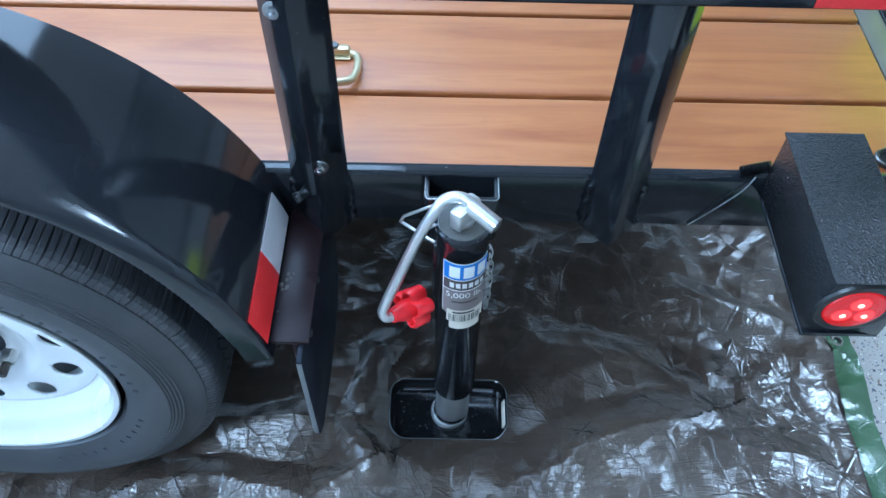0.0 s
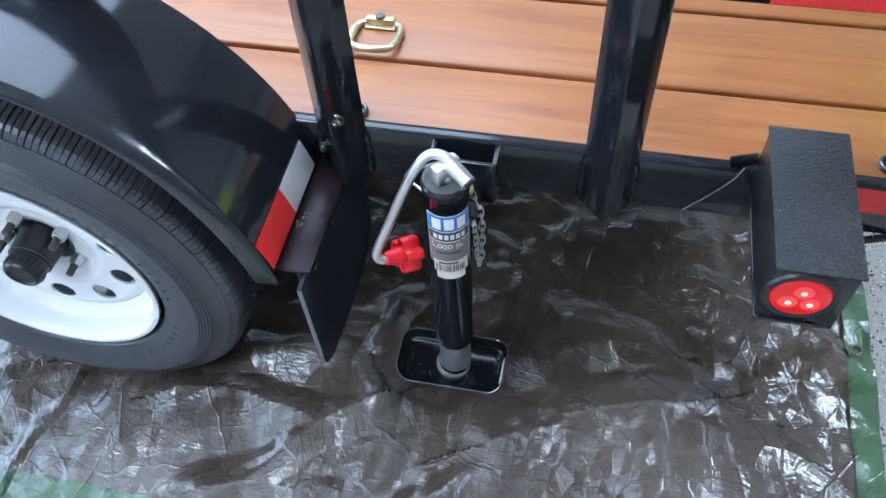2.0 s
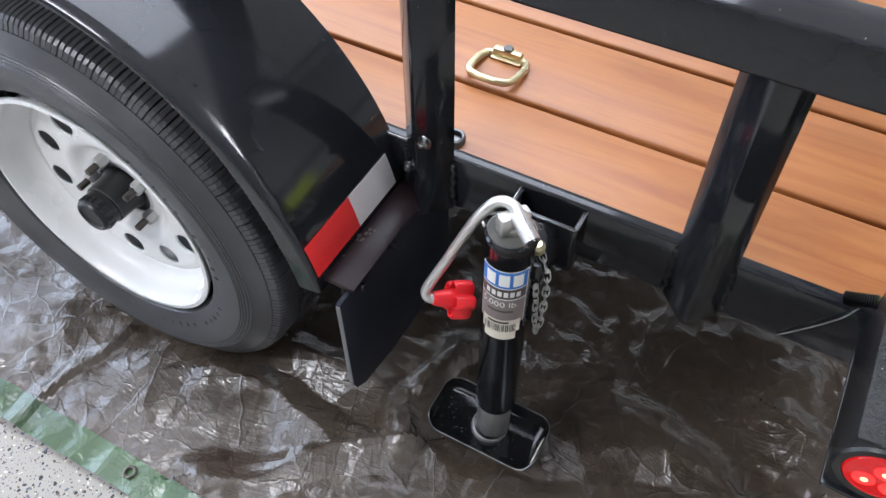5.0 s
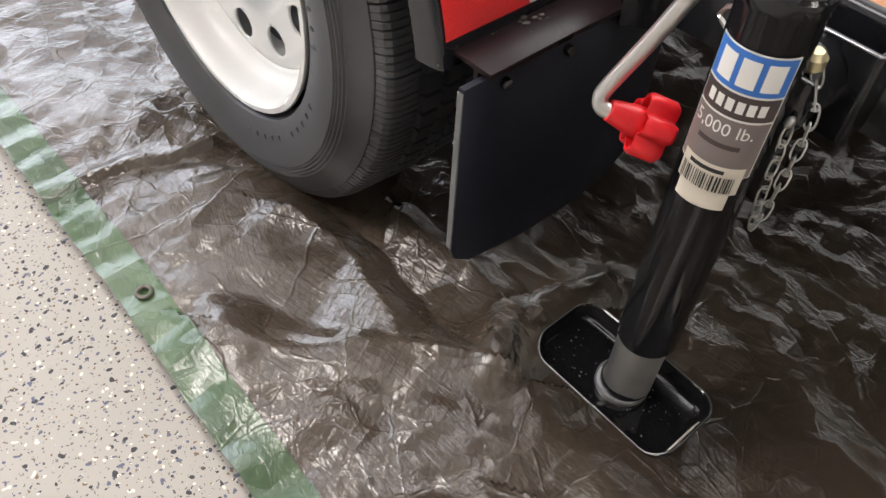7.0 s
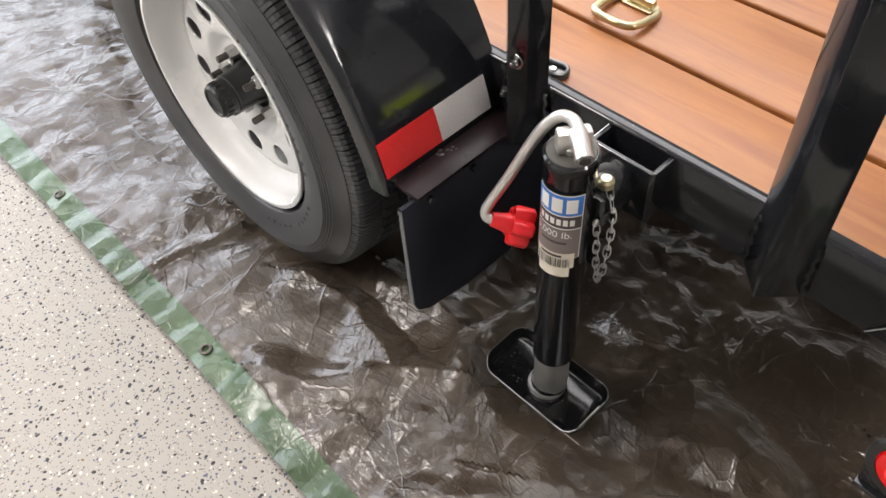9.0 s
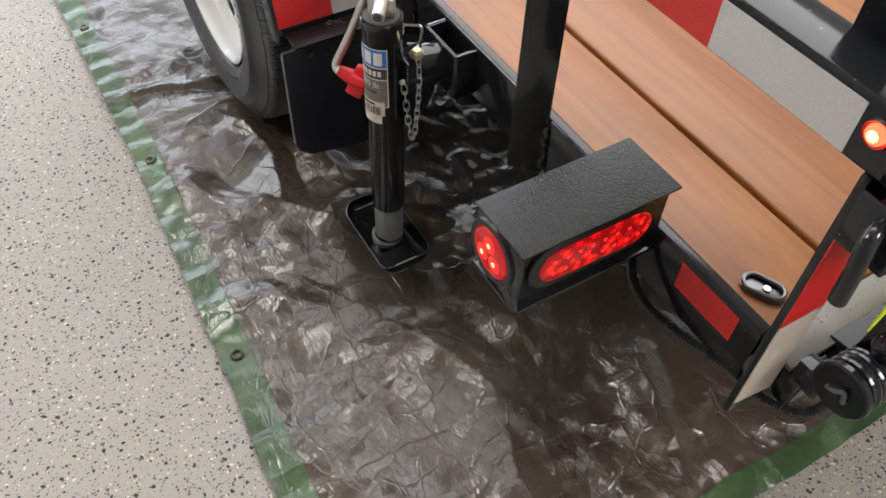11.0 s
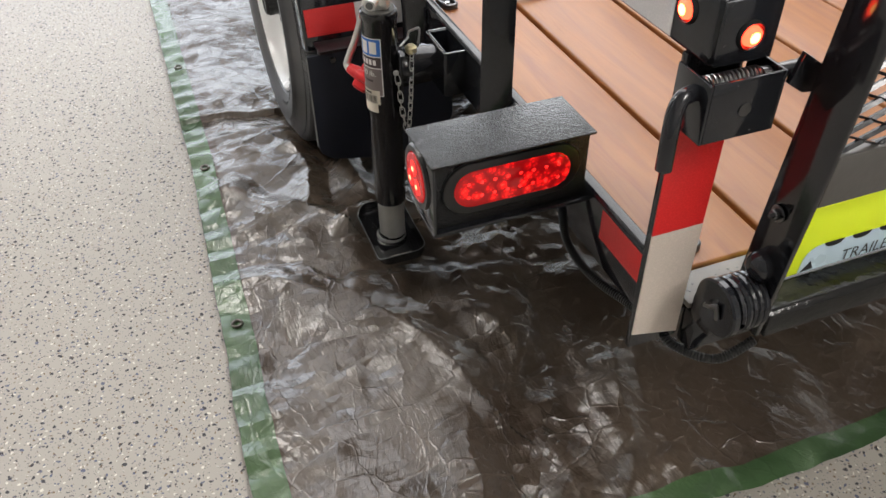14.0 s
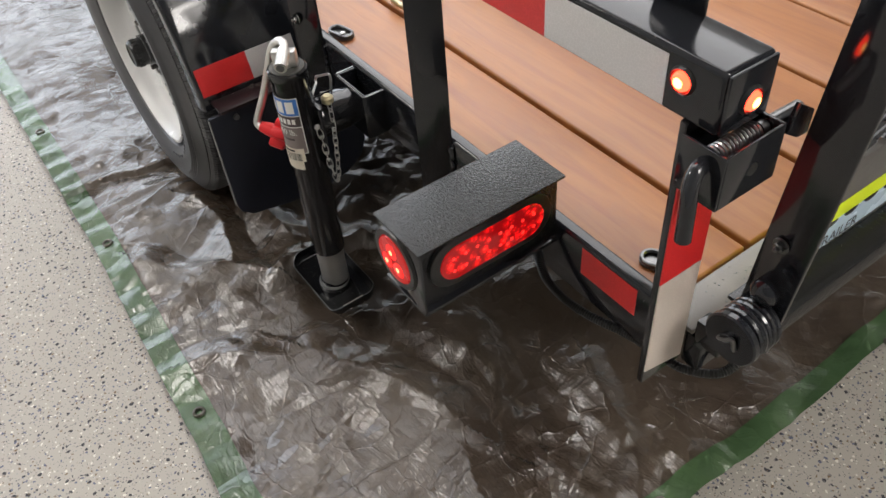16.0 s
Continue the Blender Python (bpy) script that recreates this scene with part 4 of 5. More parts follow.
def foot_tray():
    """A pressed rectangular tray with rounded corners; its rim stands higher at the back and the ends than in front."""
    bm = bmesh.new()
    hx, hy, rc = 0.090, 0.047, 0.024
    ring_pts = []
    for cx, cy, a in ((hx - rc, hy - rc, 0), (-hx + rc, hy - rc, 90), (-hx + rc, -hy + rc, 180), (hx - rc, -hy + rc, 270)):
        for s in range(9):
            t = radians(a + 90 * s / 8)
            ring_pts.append((cx, cy, math.cos(t), math.sin(t)))
    prof = [(-0.009, 0.0), (-0.006, 0.0012), (-0.0035, 0.006), (-0.0012, 0.020), (0.0004, 0.0212), (0.0018, 0.020), (0.0, 0.005), (-0.003, -0.003), (-0.009, -0.0045)]
    loops = []
    for d, z in prof:
        loop = []
        for cx, cy, a, b in ring_pts:
            high = 0.92 if b > 0 else 0.92 - 0.62 * b * b
            if b > 0.95 and abs(cx) < 0.030:
                high *= 0.6
            loop.append(bm.verts.new((JX - 0.007 + cx + a * (rc + d), JY - 0.003 + cy + b * (rc + d), 0.0865 + (z * high if z > 0.004 else z))))
        loops.append(loop)
    n = len(ring_pts)
    for one, two in zip(loops, loops[1:]):
        for i in range(n):
            bm.faces.new((one[i], one[(i + 1) % n], two[(i + 1) % n], two[i]))
    bm.faces.new(loops[0])
    bm.faces.new(loops[-1][::-1])
    return bm


foot = part("foot_plate", foot_tray(), FOOT_BLACK, jack, "black pressed foot tray with worn bright rim")
part("worn_paint", prism([(JX + 0.0766, 0.0895), (JX + 0.0802, 0.1052), (JX + 0.0812, 0.1052), (JX + 0.0780, 0.0895)], "y", JY - 0.030, JY + 0.012, 0.0002), LABEL_CREAM, foot, "chipped bare patch")
rim_line = [(JX - 0.007 + cx * 0.066 + 0.0246 * math.cos(t), JY - 0.003 + cy * 0.023 + 0.0246 * math.sin(t), 0.0868 + 0.0212 * (0.92 if math.sin(t) > 0 else 0.92 - 0.62 * math.sin(t) ** 2)) for cx, cy, a in ((1, 1, 0), (-1, 1, 90), (-1, -1, 180), (1, -1, 270)) for t in np.radians(np.linspace(a, a + 90, 8))]
part("rim_wear", sweep(rim_line, 0.0006, 6, closed=True), DARK_STEEL, foot, "bright worn rim")
specks = bmesh.new()
rp = random.Random(21)
for k in range(38):
    own = bmesh.new()
    bmesh.ops.create_icosphere(own, subdivisions=1, radius=rp.uniform(0.0004, 0.0011))
    bmesh.ops.transform(own, verts=own.verts, matrix=pose(JX - 0.007 + rp.choice((-1, 1)) * rp.uniform(0.026, 0.075), JY - 0.003 + rp.uniform(-0.034, 0.034), 0.0867) @ Matrix.Diagonal((1, 1, 0.6, 1)))
    specks = join(specks, own)
tagged(part("water_specks", specks, WATER, foot, "specks of water"), kind="stuff")
# swivel pipe between the jack and the trailer
swivel = part("swivel_mount", lathe([(0.686, 0.020), (0.688, 0.032), (0.698, 0.034), (0.742, 0.034), (0.748, 0.031), (0.760, 0.031), (0.760, 0.0)], (JX + 0.000, 0, 0.452), "y", 48), TUBE_BLACK, jack, "black round swivel mount")
part("mount_plate", box(JX - 0.034, JX + 0.034, 0.684, 0.692, 0.375, 0.490, 0.004), TUBE_BLACK, swivel)
pin_path = [Vector(p) for p in ((-0.012, 0.705, 0.470), (-0.050, 0.735, 0.468), (-0.055, 0.737, 0.470), (-0.051, 0.738, 0.479), (-0.004, 0.739, 0.506), (0.002, 0.739, 0.507), (0.004, 0.739, 0.502), (-0.001, 0.738, 0.478), (-0.006, 0.735, 0.473), (-0.022, 0.728, 0.466))]
part("pull_pin", sweep(pin_path, 0.0021, 8), ZINC, jack, "bent zinc wire of the pull pin")
part("pin_head", disc((JX + 0.016, 0.712, 0.490), "z", 0.010, 0.016, 0.004, 18), BRASSY, jack)


def chain_link(a, b, turn):
    """One twisted-wire link from a to b."""
    a, b = Vector(a), Vector(b)
    d = (b - a).normalized()
    side = d.orthogonal().normalized()
    side = Matrix.Rotation(turn, 3, d) @ side
    mid, far = (a + b) / 2, (b - a).length / 2 + 0.0030
    pts = []
    for t in np.linspace(0, 2 * math.pi, 14, endpoint=False):
        c, s = math.cos(t), math.sin(t)
        pts.append(mid + d * far * (abs(c) ** 0.75) * (1 if c > 0 else -1) + side * 0.0043 * (abs(s) ** 0.8) * (1 if s > 0 else -1))
    bm = sweep(pts, 0.00085, 6, closed=True)
    tie = [a + d * 0.002 + (Matrix.Rotation(t, 3, d) @ side) * 0.0022 for t in np.linspace(0, 2 * math.pi, 8, endpoint=False)]
    return sweep(tie, 0.0011, 5, closed=True, bm=bm)


strand = curve_path([(JX + 0.020, 0.712, 0.490), (JX + 0.036, 0.705, 0.455), (JX + 0.039, 0.700, 0.400), (JX + 0.037, 0.694, 0.345), (JX + 0.034, 0.687, 0.380), (JX + 0.033, 0.683, 0.430), (JX + 0.032, 0.680, 0.458)], 12)
walked, knots = 0.0, [strand[0]]
for a, b in zip(strand, strand[1:]):
    walked += (b - a).length
    if walked >= 0.0135:
        knots.append(b)
        walked = 0.0
chain = part("chain", sweep([strand[0], strand[0] + Vector((0, 0, 0.003))], 0.003, 8), ZINC, jack, "zinc safety chain")
for i, (a, b) in enumerate(zip(knots, knots[1:])):
    part("link", chain_link(a, b, radians(20 + 90 * (i % 2))), ZINC, chain)
part("rivet", disc((JX + 0.0315, 0.679, 0.460), "x", 0.005, 0.006, 0.002, 14), ZINC, chain)
# crank
part("pivot_head", box(-0.0085, 0.0085, -0.019, 0.019, -0.012, 0.016, 0.004, 2, m=pose(JX + 0.001, JY, 0.577, 0, 0, -38)), ZINC, jack, "zinc crank pivot")
part("pivot_stem", disc((JX, JY, 0.569), "z", 0.0125, 0.010, 0.002, 24), ZINC, jack)
crank_pts = [(JX + 0.030, 0.644, 0.586), (JX + 0.016, 0.656, 0.592), (JX - 0.002, 0.668, 0.598), (JX - 0.020, 0.668, 0.596), (JX - 0.034, 0.660, 0.580), (JX - 0.050, 0.654, 0.545), (JX - 0.071, 0.643, 0.490), (JX - 0.090, 0.630, 0.442),
             (JX - 0.092, 0.626, 0.430), (JX - 0.087, 0.625, 0.424), (JX - 0.077, 0.630, 0.422)]
crank = part("crank", sweep(curve_path(crank_pts, 6), 0.0066, 14), ZINC, jack, "bent zinc-plated crank rod")
part("sleeve", sweep([(JX + 0.034, 0.641, 0.585), (JX + 0.006, 0.663, 0.593)], 0.0098, 18), ZINC, crank)
part("bore", sweep([(JX + 0.0352, 0.640, 0.5847), (JX + 0.034, 0.641, 0.585)], 0.0062, 14), DARK_STEEL, crank)


def knob():
    """A moulded knob with five lobes and a neck, built along +x."""
    bm = bmesh.new()
    n = 60
    prof = [(0.000, 0.0085, 0), (0.004, 0.0095, 0), (0.020, 0.0125, 0), (0.031, 0.0130, 0), (0.031, 0.0200, 1), (0.024, 0.0215, 1), (0.0235, 0.0240, 1), (0.027, 0.026, 1), (0.047, 0.026, 1), (0.050, 0.0235, 1), (0.0495, 0.0195, 1), (0.036, 0.018, 1), (0.036, 0.009, 0), (0.046, 0.0085, 0), (0.046, 0.0, 0)]
    rows = []
    for s, r, lobe in prof:
        row = []
        for j in range(n):
            t = 2 * math.pi * j / n
            w = 1 - 0.36 * lobe * (0.5 - 0.5 * math.cos(5 * t)) ** 2.2
            row.append(bm.verts.new((s, r * w * math.cos(t), r * w * math.sin(t))))
        rows.append(row)
    for a, b in zip(rows, rows[1:]):
        for j in range(n):
            bm.faces.new((a[j], a[(j + 1) % n], b[(j + 1) % n], b[j]))
    bmesh.ops.remove_doubles(bm, verts=bm.verts, dist=1e-6)
    bm.faces.new(rows[0])
    return bm


knob_turn = Vector((0.70, 0.62, -0.33)).to_track_quat("X", "Z").to_matrix().to_4x4()
part("knob", knob(), RED_PLASTIC, jack, "red plastic five-lobed knob", m=Matrix.Translation((JX - 0.082, 0.626, 0.425)) @ knob_turn)
# printed label wrapped round the tube
FACE = radians(-75)


def wrap(lift):
    def bend(u, v):
        t = FACE + u / JR
        return Vector((JX + (JR + lift) * math.cos(t), JY + (JR + lift) * math.sin(t), 0.5225 + 0.91 * (v - 0.5295)))
    return bend


label = part("label", patch(-0.031, 0.031, 0.415, 0.531, wrap(0.0004)), LABEL_WHITE, outer, "blue, brown and white printed label")
part("print", patch(-0.0295, 0.0295, 0.4965, 0.5295, wrap(0.0008)), LABEL_BLUE, label, "blue field")
part("print", patch(-0.0295, 0.0295, 0.4735, 0.4945, wrap(0.0008)), LABEL_BROWN, label, "dark brown field")
part("print", patch(-0.0295, 0.0295, 0.4165, 0.4715, wrap(0.0008)), LABEL_GREY, label, "grey-brown field")
for u in (-0.016, 0.0005, 0.017):
    block = patch(u - 0.0062, u + 0.0062, 0.5012, 0.5248, wrap(0.0012), 6)
    part("bar", block, LABEL_WHITE, label)
for k in range(6):
    u = -0.0185 + 0.0074 * k
    part("bar", patch(u - 0.0026, u + 0.0026, 0.4790, 0.4895, wrap(0.0012), 3), LABEL_WHITE, label)


def on_tube(zc):
    bend = wrap(0.0012)
    return lambda u, v: bend(0.82 * u - 0.003, zc + v)


part("writing", lettering("5,000 lb.", 0.0165, on_tube(0.4610)), LABEL_WHITE, label)
part("bar", patch(-0.018, 0.014, 0.4440, 0.4485, wrap(0.0012), 6), LABEL_BROWN, label)
sticker = part("sticker", patch(-0.0235, 0.0245, 0.398, 0.427, wrap(0.0016)), LABEL_CREAM, outer, "cream paper sticker with bars")
part("paper", patch(-0.020, 0.020, 0.380, 0.398, wrap(0.0012)), LABEL_CREAM, sticker)
rb = random.Random(7)
u = -0.0205
while u < 0.020:
    w = rb.choice((0.0006, 0.0009, 0.0014))
    part("bar", patch(u, u + w, 0.400, 0.4165, wrap(0.0020), 1), INK, sticker)
    u += w + rb.choice((0.0007, 0.0010, 0.0016))
part("bar", patch(-0.016, 0.010, 0.4195, 0.4235, wrap(0.0020), 5), INK, sticker)

# ---- tail light box ----
tail = thing("tail_light_box", "black tail light box with lit red oval and round lamps", "tail light")
BX0, BX1, BY0, BY1, BZ0, BZ1 = 0.405, 0.489, 0.584, 0.798, 0.474, 0.574
body = box(BX0, BX1 - 0.004, BY0 + 0.004, BY1, BZ0, BZ1, 0.003)
body = part("body", body, ORANGE_PEEL, tail, "orange-peel black steel box")
lid = box(BX0 - 0.003, BX1 + 0.008, BY0 - 0.003, BY1 + 0.001, BZ1, BZ1 + 0.0035, 0.001)
part("lid", lid, ORANGE_PEEL, tail, "textured black folded lid")
part("side_plate", prism([(BX0, BZ1), (BX1 + 0.004, BZ1), (BX1 + 0.004, BZ0 - 0.004), (BX0, BZ0 + 0.028)], "y", BY0, BY0 + 0.004, 0.0008), BLACK, tail, "flanged end plate")
part("floor_plate", box(BX0, BX1 + 0.004, BY0, BY1 + 0.006, BZ0 - 0.006, BZ0, 0.001), BLACK, tail)


def stadium(cy, cz, length, r, n=16):
    h = length / 2 - r
    return [(cy + h + r * math.cos(t), cz + r * math.sin(t)) for t in np.linspace(-math.pi / 2, math.pi / 2, n)] + [(cy - h - r * math.cos(t), cz - r * math.sin(t)) for t in np.linspace(-math.pi / 2, math.pi / 2, n)]


OC = (0.690, 0.531)
gasket = part("gasket", prism(stadium(*OC, 0.186, 0.037), "x", BX1 - 0.004, BX1 + 0.003, 0.003), BLACK_PLASTIC, body, "black rubber gasket")
oval = part("oval_lens", prism(stadium(*OC, 0.158, 0.0265), "x", BX1, BX1 + 0.0055, 0.003), LENS, body, "lit red oval lamp lens")
for k in range(8):
    for row in (-1, 1):
        c = (BX1 + 0.0058, OC[0] - 0.0605 + 0.0173 * k, OC[1] + row * 0.0098)
        part("diode", lathe([(0, 0.0026), (0.0008, 0.0016), (0.001, 0)], c, "x", 10), HALO, oval)
RC = (0.441, BY0, 0.530)
part("gasket", lathe([(-0.0005, 0.043), (-0.004, 0.041), (-0.004, 0.034), (-0.0005, 0.033)], RC, "y", 40), BLACK_PLASTIC, body)
rlens = part("round_lens", lathe([(-0.001, 0.0335), (-0.005, 0.032), (-0.0065, 0.026), (-0.007, 0.0)], RC, "y", 40), ROUND_LENS, body, "lit red round lamp lens")
for k in range(3):
    t = radians(90 + 120 * k)
    part("halo", lathe([(0, 0.0115), (-0.001, 0.008), (-0.0012, 0.0)], (RC[0] + 0.0135 * math.cos(t), RC[1] - 0.0064, RC[2] + 0.0135 * math.sin(t)), "y", 20), HALO, rlens, "glowing ring of the lens")
    part("diode", disc((RC[0] + 0.0135 * math.cos(t), RC[1] - 0.0078, RC[2] + 0.0135 * math.sin(t)), "y", 0.0034, 0.0012, 0.0004, 14), HOT, rlens, "glowing diode")
for rr in (0.0165, 0.022, 0.0275):
    loop = [(RC[0] + rr * math.cos(t), RC[1] - 0.0060 + 0.6 * max(0, rr - 0.026), RC[2] + rr * math.sin(t)) for t in np.linspace(0, 2 * math.pi, 32, endpoint=False)]
    part("ridge", sweep(loop, 0.0009, 5, closed=True), ROUND_LENS, rlens)


def conduit(points, r, steps=26, rib=0.28):
    path = curve_path(points, steps)
    return sweep(path, [r * (1 + rib * (i % 2)) for i in range(len(path))], 10)


loom = thing("wire_loom", "black corrugated wire loom looping from the light box to the frame", "cable")
part("loom", conduit([(0.470, 0.775, 0.467), (0.480, 0.772, 0.448), (0.496, 0.772, 0.415), (0.524, 0.780, 0.392), (0.565, 0.790, 0.385), (0.615, 0.800, 0.392), (0.66, 0.806, 0.396), (0.700, 0.818, 0.388), (0.735, 0.850, 0.390), (0.735, 0.900, 0.402)], 0.0050), BLACK_PLASTIC, loom)
part("loom", conduit([(0.376, 0.808, 0.496), (0.386, 0.806, 0.502), (0.396, 0.803, 0.509), (0.407, 0.800, 0.517)], 0.0062, 10, 0.35), BLACK_PLASTIC, loom)
part("wire", sweep(curve_path([(0.393, 0.797, 0.499), (0.382, 0.794, 0.475), (0.358, 0.795, 0.437), (0.332, 0.797, 0.400)], 8), 0.0009, 8), DULL_ZINC, loom, "thin grey wire")

# ---- gate latch ----
latch = thing("gate_latch", "black spring latch box with a bent pull handle", "latch")
LX0, LX1, LY0, LY1, LZ0, LZ1 = 0.6935, 0.742, 0.744, 0.822, 0.719, 0.778
part("wall_plate", box(LX0, LX1, LY0, LY0 + 0.003, LZ0, LZ1, 0.0008), BLACK, latch)
part("face_plate", box(LX1 - 0.003, LX1, LY0 + 0.0032, LY1 - 0.0032, LZ0, LZ1, 0.0008), BLACK, latch, "black plate with a round hole")
part("wall_plate", box(LX0, LX1, LY1 - 0.003, LY1, LZ0, LZ1, 0.0008), BLACK, latch)
part("base_plate", box(LX0, LX1 - 0.0032, LY0 + 0.0032, LY1 - 0.0032, LZ0, LZ0 + 0.003), BLACK, latch)
part("hole", disc((LX1 + 0.0004, 0.785, 0.747), "x", 0.0065, 0.001, 0, 20), DARK_STEEL, latch)
coil = [(0.722 + 0.009 * math.cos(t), 0.752 + 0.058 * t / (2 * math.pi * 13), 0.765 + 0.009 * math.sin(t)) for t in np.linspace(0, 2 * math.pi * 13, 13 * 12)]
part("spring", sweep(coil, 0.0014, 6), STEEL, latch, "coil spring")
part("handle", sweep(curve_path([(0.722, 0.760, 0.762), (0.722, 0.744, 0.762), (0.724, 0.731, 0.760), (0.727, 0.724, 0.750), (0.730, 0.721, 0.735), (0.733, 0.719, 0.695)], 6), 0.0078, 16), BLACK, latch, "bent black round-bar handle")
part("bolt_rod", sweep([(0.722, 0.812, 0.765), (0.726, 0.862, 0.768)], 0.0075, 14), DARK_STEEL, latch)

# ---- ramp gate ----
gate = thing("ramp_gate", "black ramp gate with expanded-metal mesh stood upright", "ramp gate")
GX, GLEAN = 0.738, 0.075


def gx(z):
    return GX + (z - 0.56) * GLEAN


def slab(y0, y1, z0, z1, d0, d1, r=0.002):
    return prism([(gx(z0) + d0, z0), (gx(z1) + d0, z1), (gx(z1) + d1, z1), (gx(z0) + d1, z0)], "y", y0, y1, r)


def flange(y0, y1, z0, z1, d0, d1, r=0.0012):
    return prism([(gx(z0) + d0, z0), (gx(z1) + d0, z1), (gx(z1) + d1, z1), (gx(z0) + d1, z0)], "y", y0, y1, r)


angle = flange(0.849, 0.855, 0.47, 1.45, -0.006, 0.046)
angle = join(angle, flange(0.8552, 0.905, 0.47, 1.45, -0.006, 0.000))
stile = part("stile", angle, BLACK, gate, "glossy black angle-iron gate stile")
part("stile", slab(2.40, 2.458, 0.47, 1.45, -0.006, 0.004), BLACK, gate)
# the black rail's reflected grey is put into its base colour
part("bottom_rail", slab(0.909, 2.399, 0.606, 0.672, -0.010, 0.006), GATE_SHEEN, gate, "wet black bottom rail, its grey reflection put into the colour")
part("top_bar", slab(0.909, 2.399, 1.40, 1.45, -0.010, 0.004), BLACK, gate)
bolt((0.757, 0.847, 0.625), "y", -1, 0.0055, gate, DARK_STEEL)
part("latch_ear", prism([(0.828, 0.762), (0.838, 0.790), (0.862, 0.774), (0.862, 0.748), (0.846, 0.750)], "x", 0.735, 0.741, 0.001), BLACK, gate, "black latch ear")


def expanded(y0, y1, z0, z1, long, short):
    """Expanded metal: slanted strands meeting at knuckles."""
    bm = bmesh.new()
    rows = int((z1 - z0) / (short / 2))
    cols = int((y1 - y0) / long)
    for i in range(rows):
        for j in range(cols):
            ya = y0 + long * (j + 0.5 * (i % 2))
            za, zb = z0 + short / 2 * i, z0 + short / 2 * (i + 1)
            for yb in (ya - long / 2, ya + long / 2):
                if not y0 - 0.001 <= yb <= y1:
                    continue
                a, b = Vector((gx(za), ya, za)), Vector((gx(zb), yb, zb))
                d = (b - a).normalized()
                n = Vector((1, 0, 0))
                s = d.cross(n) * 0.0017
                n = n * 0.0024
                quad = [a - s - n, a + s + n * 0.3, b + s + n, b - s - n * 0.3]
                low = [bm.verts.new(p - n * 0.5) for p in quad]
                top = [bm.verts.new(p + n * 0.5) for p in quad]
                bm.faces.new(top)
                bm.faces.new(low[::-1])
                for k in range(4):
                    bm.faces.new((low[k], low[(k + 1) % 4], top[(k + 1) % 4], top[k]))
    return bm


tagged(part("mesh", expanded(0.908, 2.40, 0.672, 1.40, 0.051, 0.0235), BLACK, gate, "black expanded-metal mesh"), kind="stuff")
# hinge with its coiled spring
hinge = thing("lift_spring_unit", "glossy black gate lift spring coiled on its pin", "gate spring")
HX, HZ = 0.757, 0.512
part("pin", sweep([(HX, 0.797, HZ), (HX, 0.875, HZ)], 0.010, 16), BLACK, hinge)
end = part("end_disc", disc((HX, 0.806, HZ), "y", 0.033, 0.010, 0.002, 36), BLACK, hinge, "round black end disc")
part("cotter", sweep(curve_path([(HX - 0.012, 0.799, HZ - 0.004), (HX - 0.002, 0.797, HZ + 0.002), (HX + 0.006, 0.797, HZ + 0.009), (HX + 0.010, 0.799, HZ - 0.006)], 5), 0.0028, 8), DARK_STEEL, end)
turns = [(HX + 0.0275 * math.cos(t), 0.816 + 0.030 * t / (2 * math.pi * 4.2), HZ + 0.0275 * math.sin(t)) for t in np.linspace(0, 2 * math.pi * 4.2, 4 * 28)]
part("spring", sweep(turns, 0.0042, 8), BLACK, hinge, "thick black coil")
part("boss", lathe([(0.004, 0.016), (-0.004, 0.016), (-0.009, 0.012), (-0.012, 0.005), (-0.012, 0.0)], (0.757, 0.845, 0.558), "y", 32), BLACK, hinge)
part("lug", box(0.700, 0.738, 0.822, 0.846, 0.440, 0.478, 0.004), BLACK, hinge)

# ---- number plate ----
plate = thing("number_plate", "pale blue and fluorescent yellow trailer number plate", "number plate")
PXX, PY0, PY1, PZ0 = 0.712, 0.920, 1.225, 0.4705
arc = [(0.036 - 0.036 * math.cos(t), 0.062 + 0.036 * math.sin(t)) for t in np.radians(np.linspace(0, 90, 9))]
round_pts = [(PY0, PZ0 + 0.004), (PY0 + 0.004, PZ0), (PY1 - 0.012, PZ0), (PY1, PZ0 + 0.012), (PY1, PZ0 + 0.098)] + [(PY0 + a, PZ0 + b) for a, b in arc[::-1]]
part("panel", prism(round_pts, "x", PXX - 0.002, PXX, 0.0006), PLATE_YELLOW, plate, "fluorescent yellow panel")
inner = [(PY0 + 0.062 - 0.024 * math.cos(t), PZ0 + 0.015 + 0.024 * math.sin(t)) for t in np.radians(np.linspace(0, 90, 7))]
sweep_pts = [(PY0 + 0.037, PZ0 + 0.001), (PY1 - 0.012, PZ0 + 0.001), (PY1 - 0.002, PZ0 + 0.010), (PY1 - 0.002, PZ0 + 0.039)] + inner[::-1]
part("band", prism(sweep_pts, "x", PXX, PXX + 0.0006), PLATE_BLUE, plate, "pale blue field", False)
for k in range(6):
    lobe = [(PY0 + 0.078 + 0.040 * k + 0.014 * math.cos(t), PZ0 + 0.040 - 0.008 * math.sin(t)) for t in np.radians(np.linspace(0, 180, 9))]
    part("bar", prism(lobe, "x", PXX + 0.0006, PXX + 0.001), INK, plate, "", False)
part("bar", prism([(PY0 + 0.040, PZ0 + 0.002), (PY0 + 0.058, PZ0 + 0.004), (PY0 + 0.052, PZ0 + 0.016)], "x", PXX + 0.0006, PXX + 0.001), INK, plate, "", False)
part("writing", lettering("TRAILER", 0.0245, lambda u, v: Vector((PXX + 0.0011, 1.060 + u * 0.93, 0.4800 + v))), INK, plate)

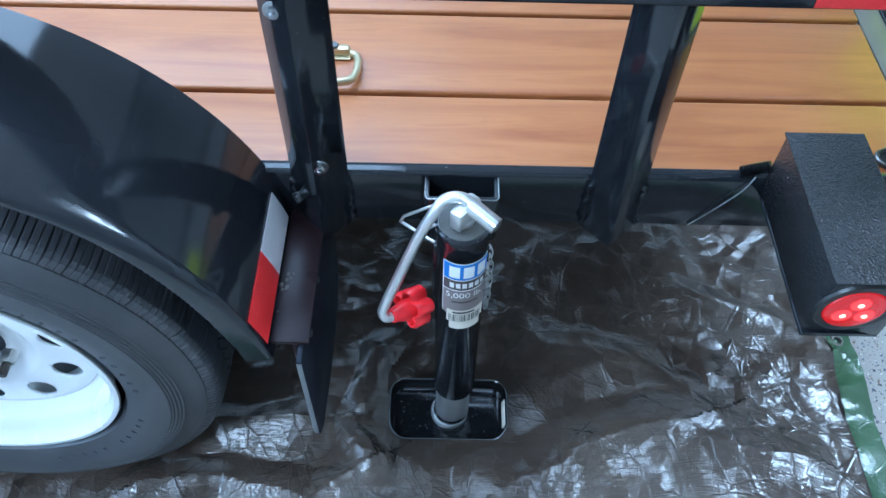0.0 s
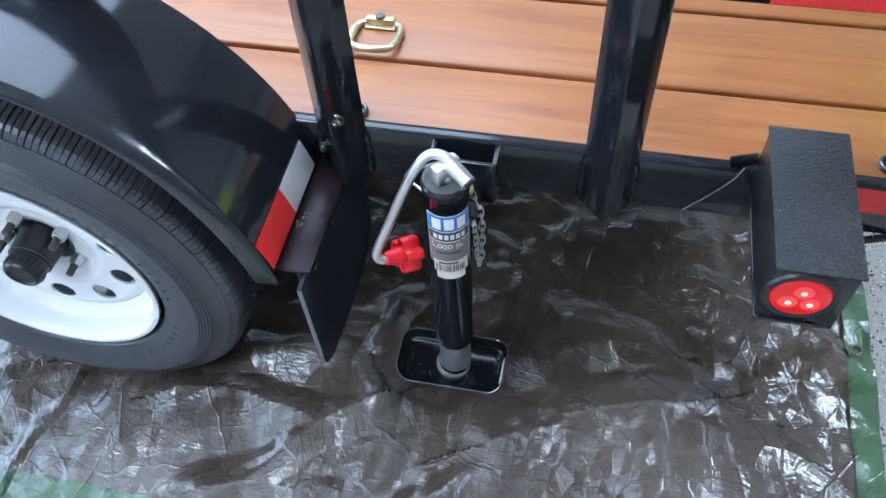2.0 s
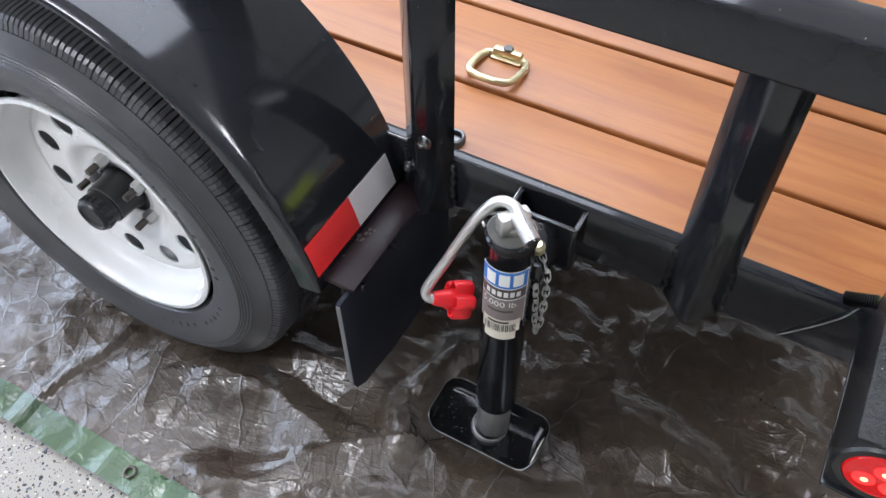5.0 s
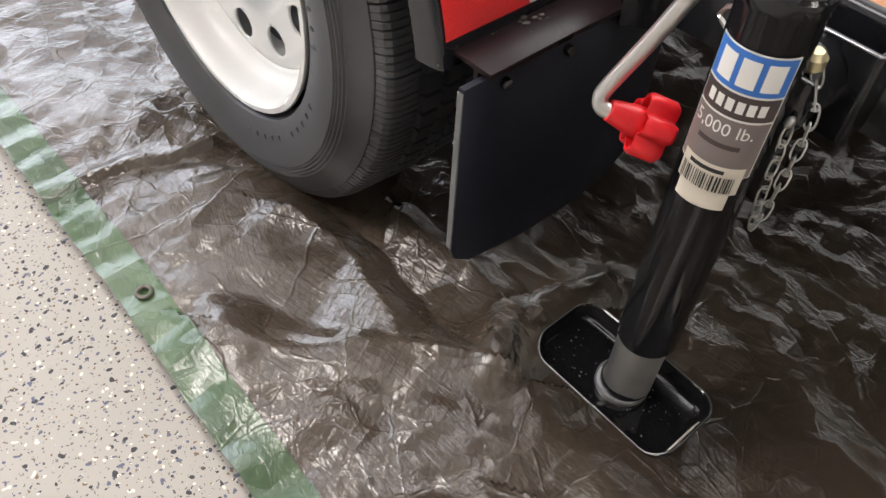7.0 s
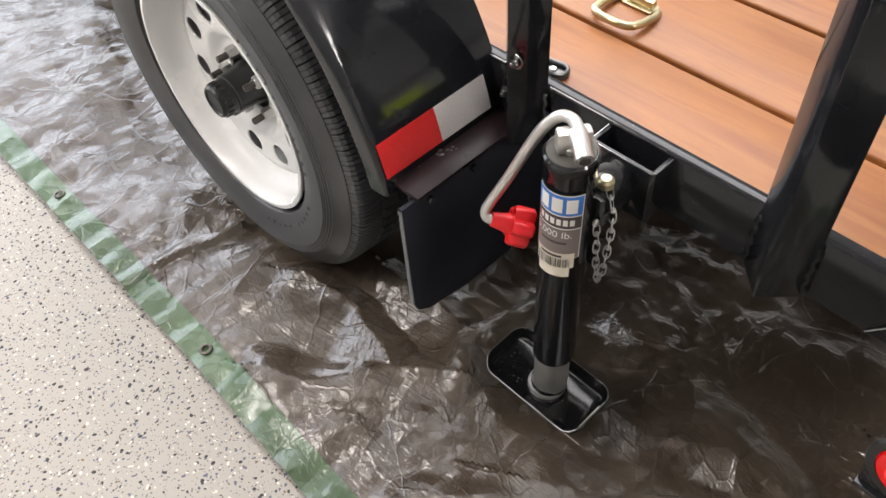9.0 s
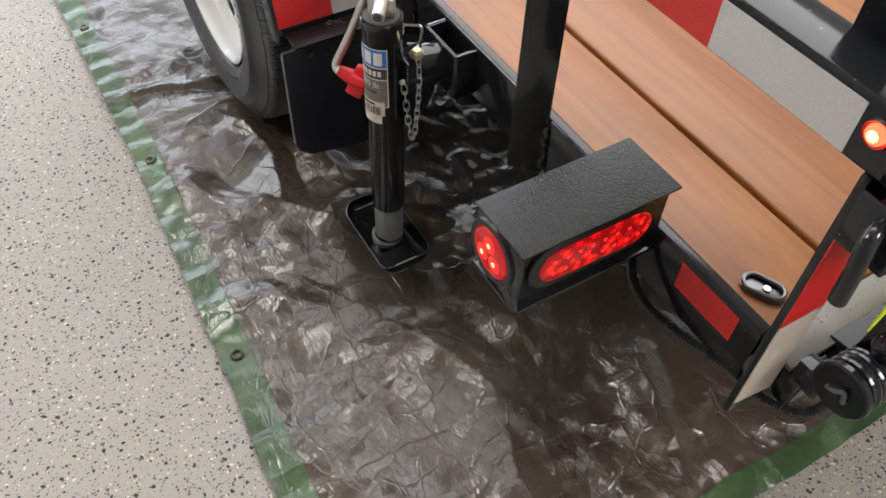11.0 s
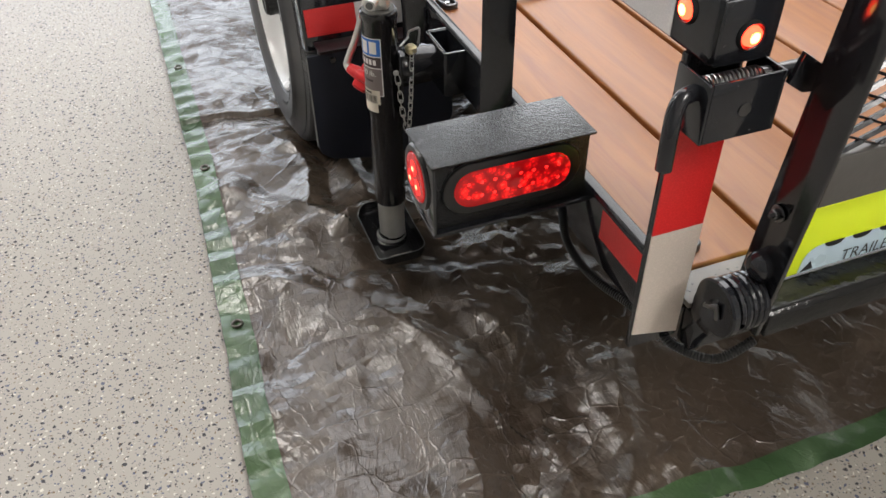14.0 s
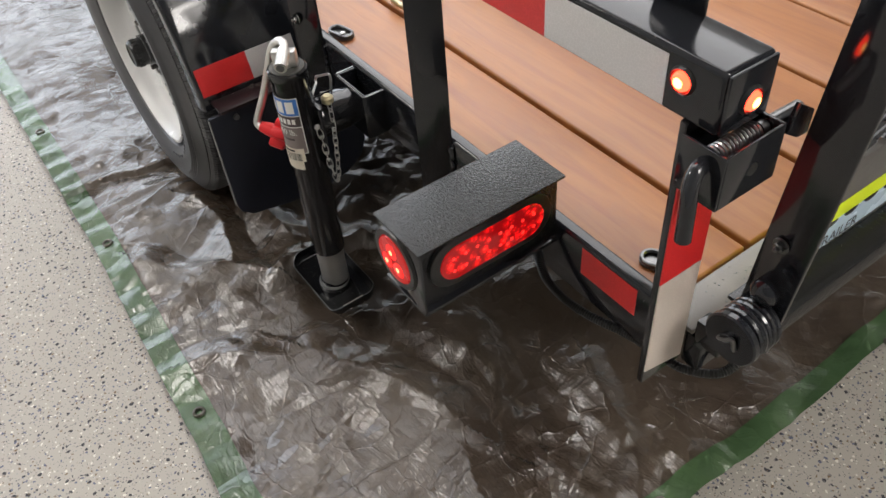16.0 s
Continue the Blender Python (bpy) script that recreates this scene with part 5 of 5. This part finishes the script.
# ---- tie-down rings ----
def tie_down(x, y, size, turn, material, words):
    ring_ob = thing("tie_down_ring", words, "tie-down ring", "tie-down rings", (x, y, DECK))
    ring_ob.rotation_euler = (0, 0, radians(turn))
    s = size
    loop = [(-s, -0.55 * s), (-0.75 * s, -0.95 * s), (0.55 * s, -0.95 * s), (0.95 * s, -0.6 * s), (0.95 * s, 0.6 * s), (0.55 * s, 0.95 * s), (-0.75 * s, 0.95 * s), (-s, 0.55 * s)]
    pts = [(a, b, 0.010 + 0.006 * (a / s)) for a, b in loop]
    smooth = []
    for i in range(len(pts)):
        p, q = Vector(pts[i]), Vector(pts[(i + 1) % len(pts)])
        smooth += [p.lerp(q, f) for f in (0.25, 0.5, 0.75)]
    part("ring", sweep(smooth, s * 0.15, 10, closed=True), material, ring_ob, "welded round-bar ring")
    strap = box(-1.25 * s, -0.65 * s, -0.62 * s, 0.62 * s, 0.001, 0.004, 0.0012)
    box(-1.12 * s, -0.80 * s, -0.60 * s, 0.60 * s, 0.004, 0.010 + s * 0.17, 0.003, bm=strap)
    part("strap", strap, material, ring_ob)
    part("screw", disc((-0.96 * s, 0, 0.012 + s * 0.17), "z", s * 0.2, 0.005, 0.0015, 16), DARK_STEEL, ring_ob)


tie_down(-0.168, 1.018, 0.040, -90, BRASSY, "yellow-zinc tie-down ring on the plank deck")


def flush_ring(x, y, turn, words):
    """An oval pan with a small ring folded into it."""
    ob = thing("flush_ring", words, "tie-down ring", "flush tie-down rings", (x, y, DECK))
    ob.rotation_euler = (0, 0, radians(turn))
    pan = prism(stadium(0, 0, 0.056, 0.016), "z", 0.0005, 0.004, 0.001)
    part("pan", pan, DARK_STEEL, ob, "dark grey steel pan")
    loop = [(a, b, 0.007) for a, b in stadium(0, 0, 0.050, 0.0125, 10)]
    part("ring", sweep(loop, 0.0032, 8, closed=True), DARK_STEEL, ob, "dark steel ring")
    part("screw", disc((0.004, 0, 0.005), "z", 0.0055, 0.004, 0.001, 14), ZINC, ob)


flush_ring(-0.166, 0.853, 10, "dark flush tie-down ring at the deck edge")
flush_ring(0.604, 0.868, 25, "dark flush tie-down ring at the rear corner")
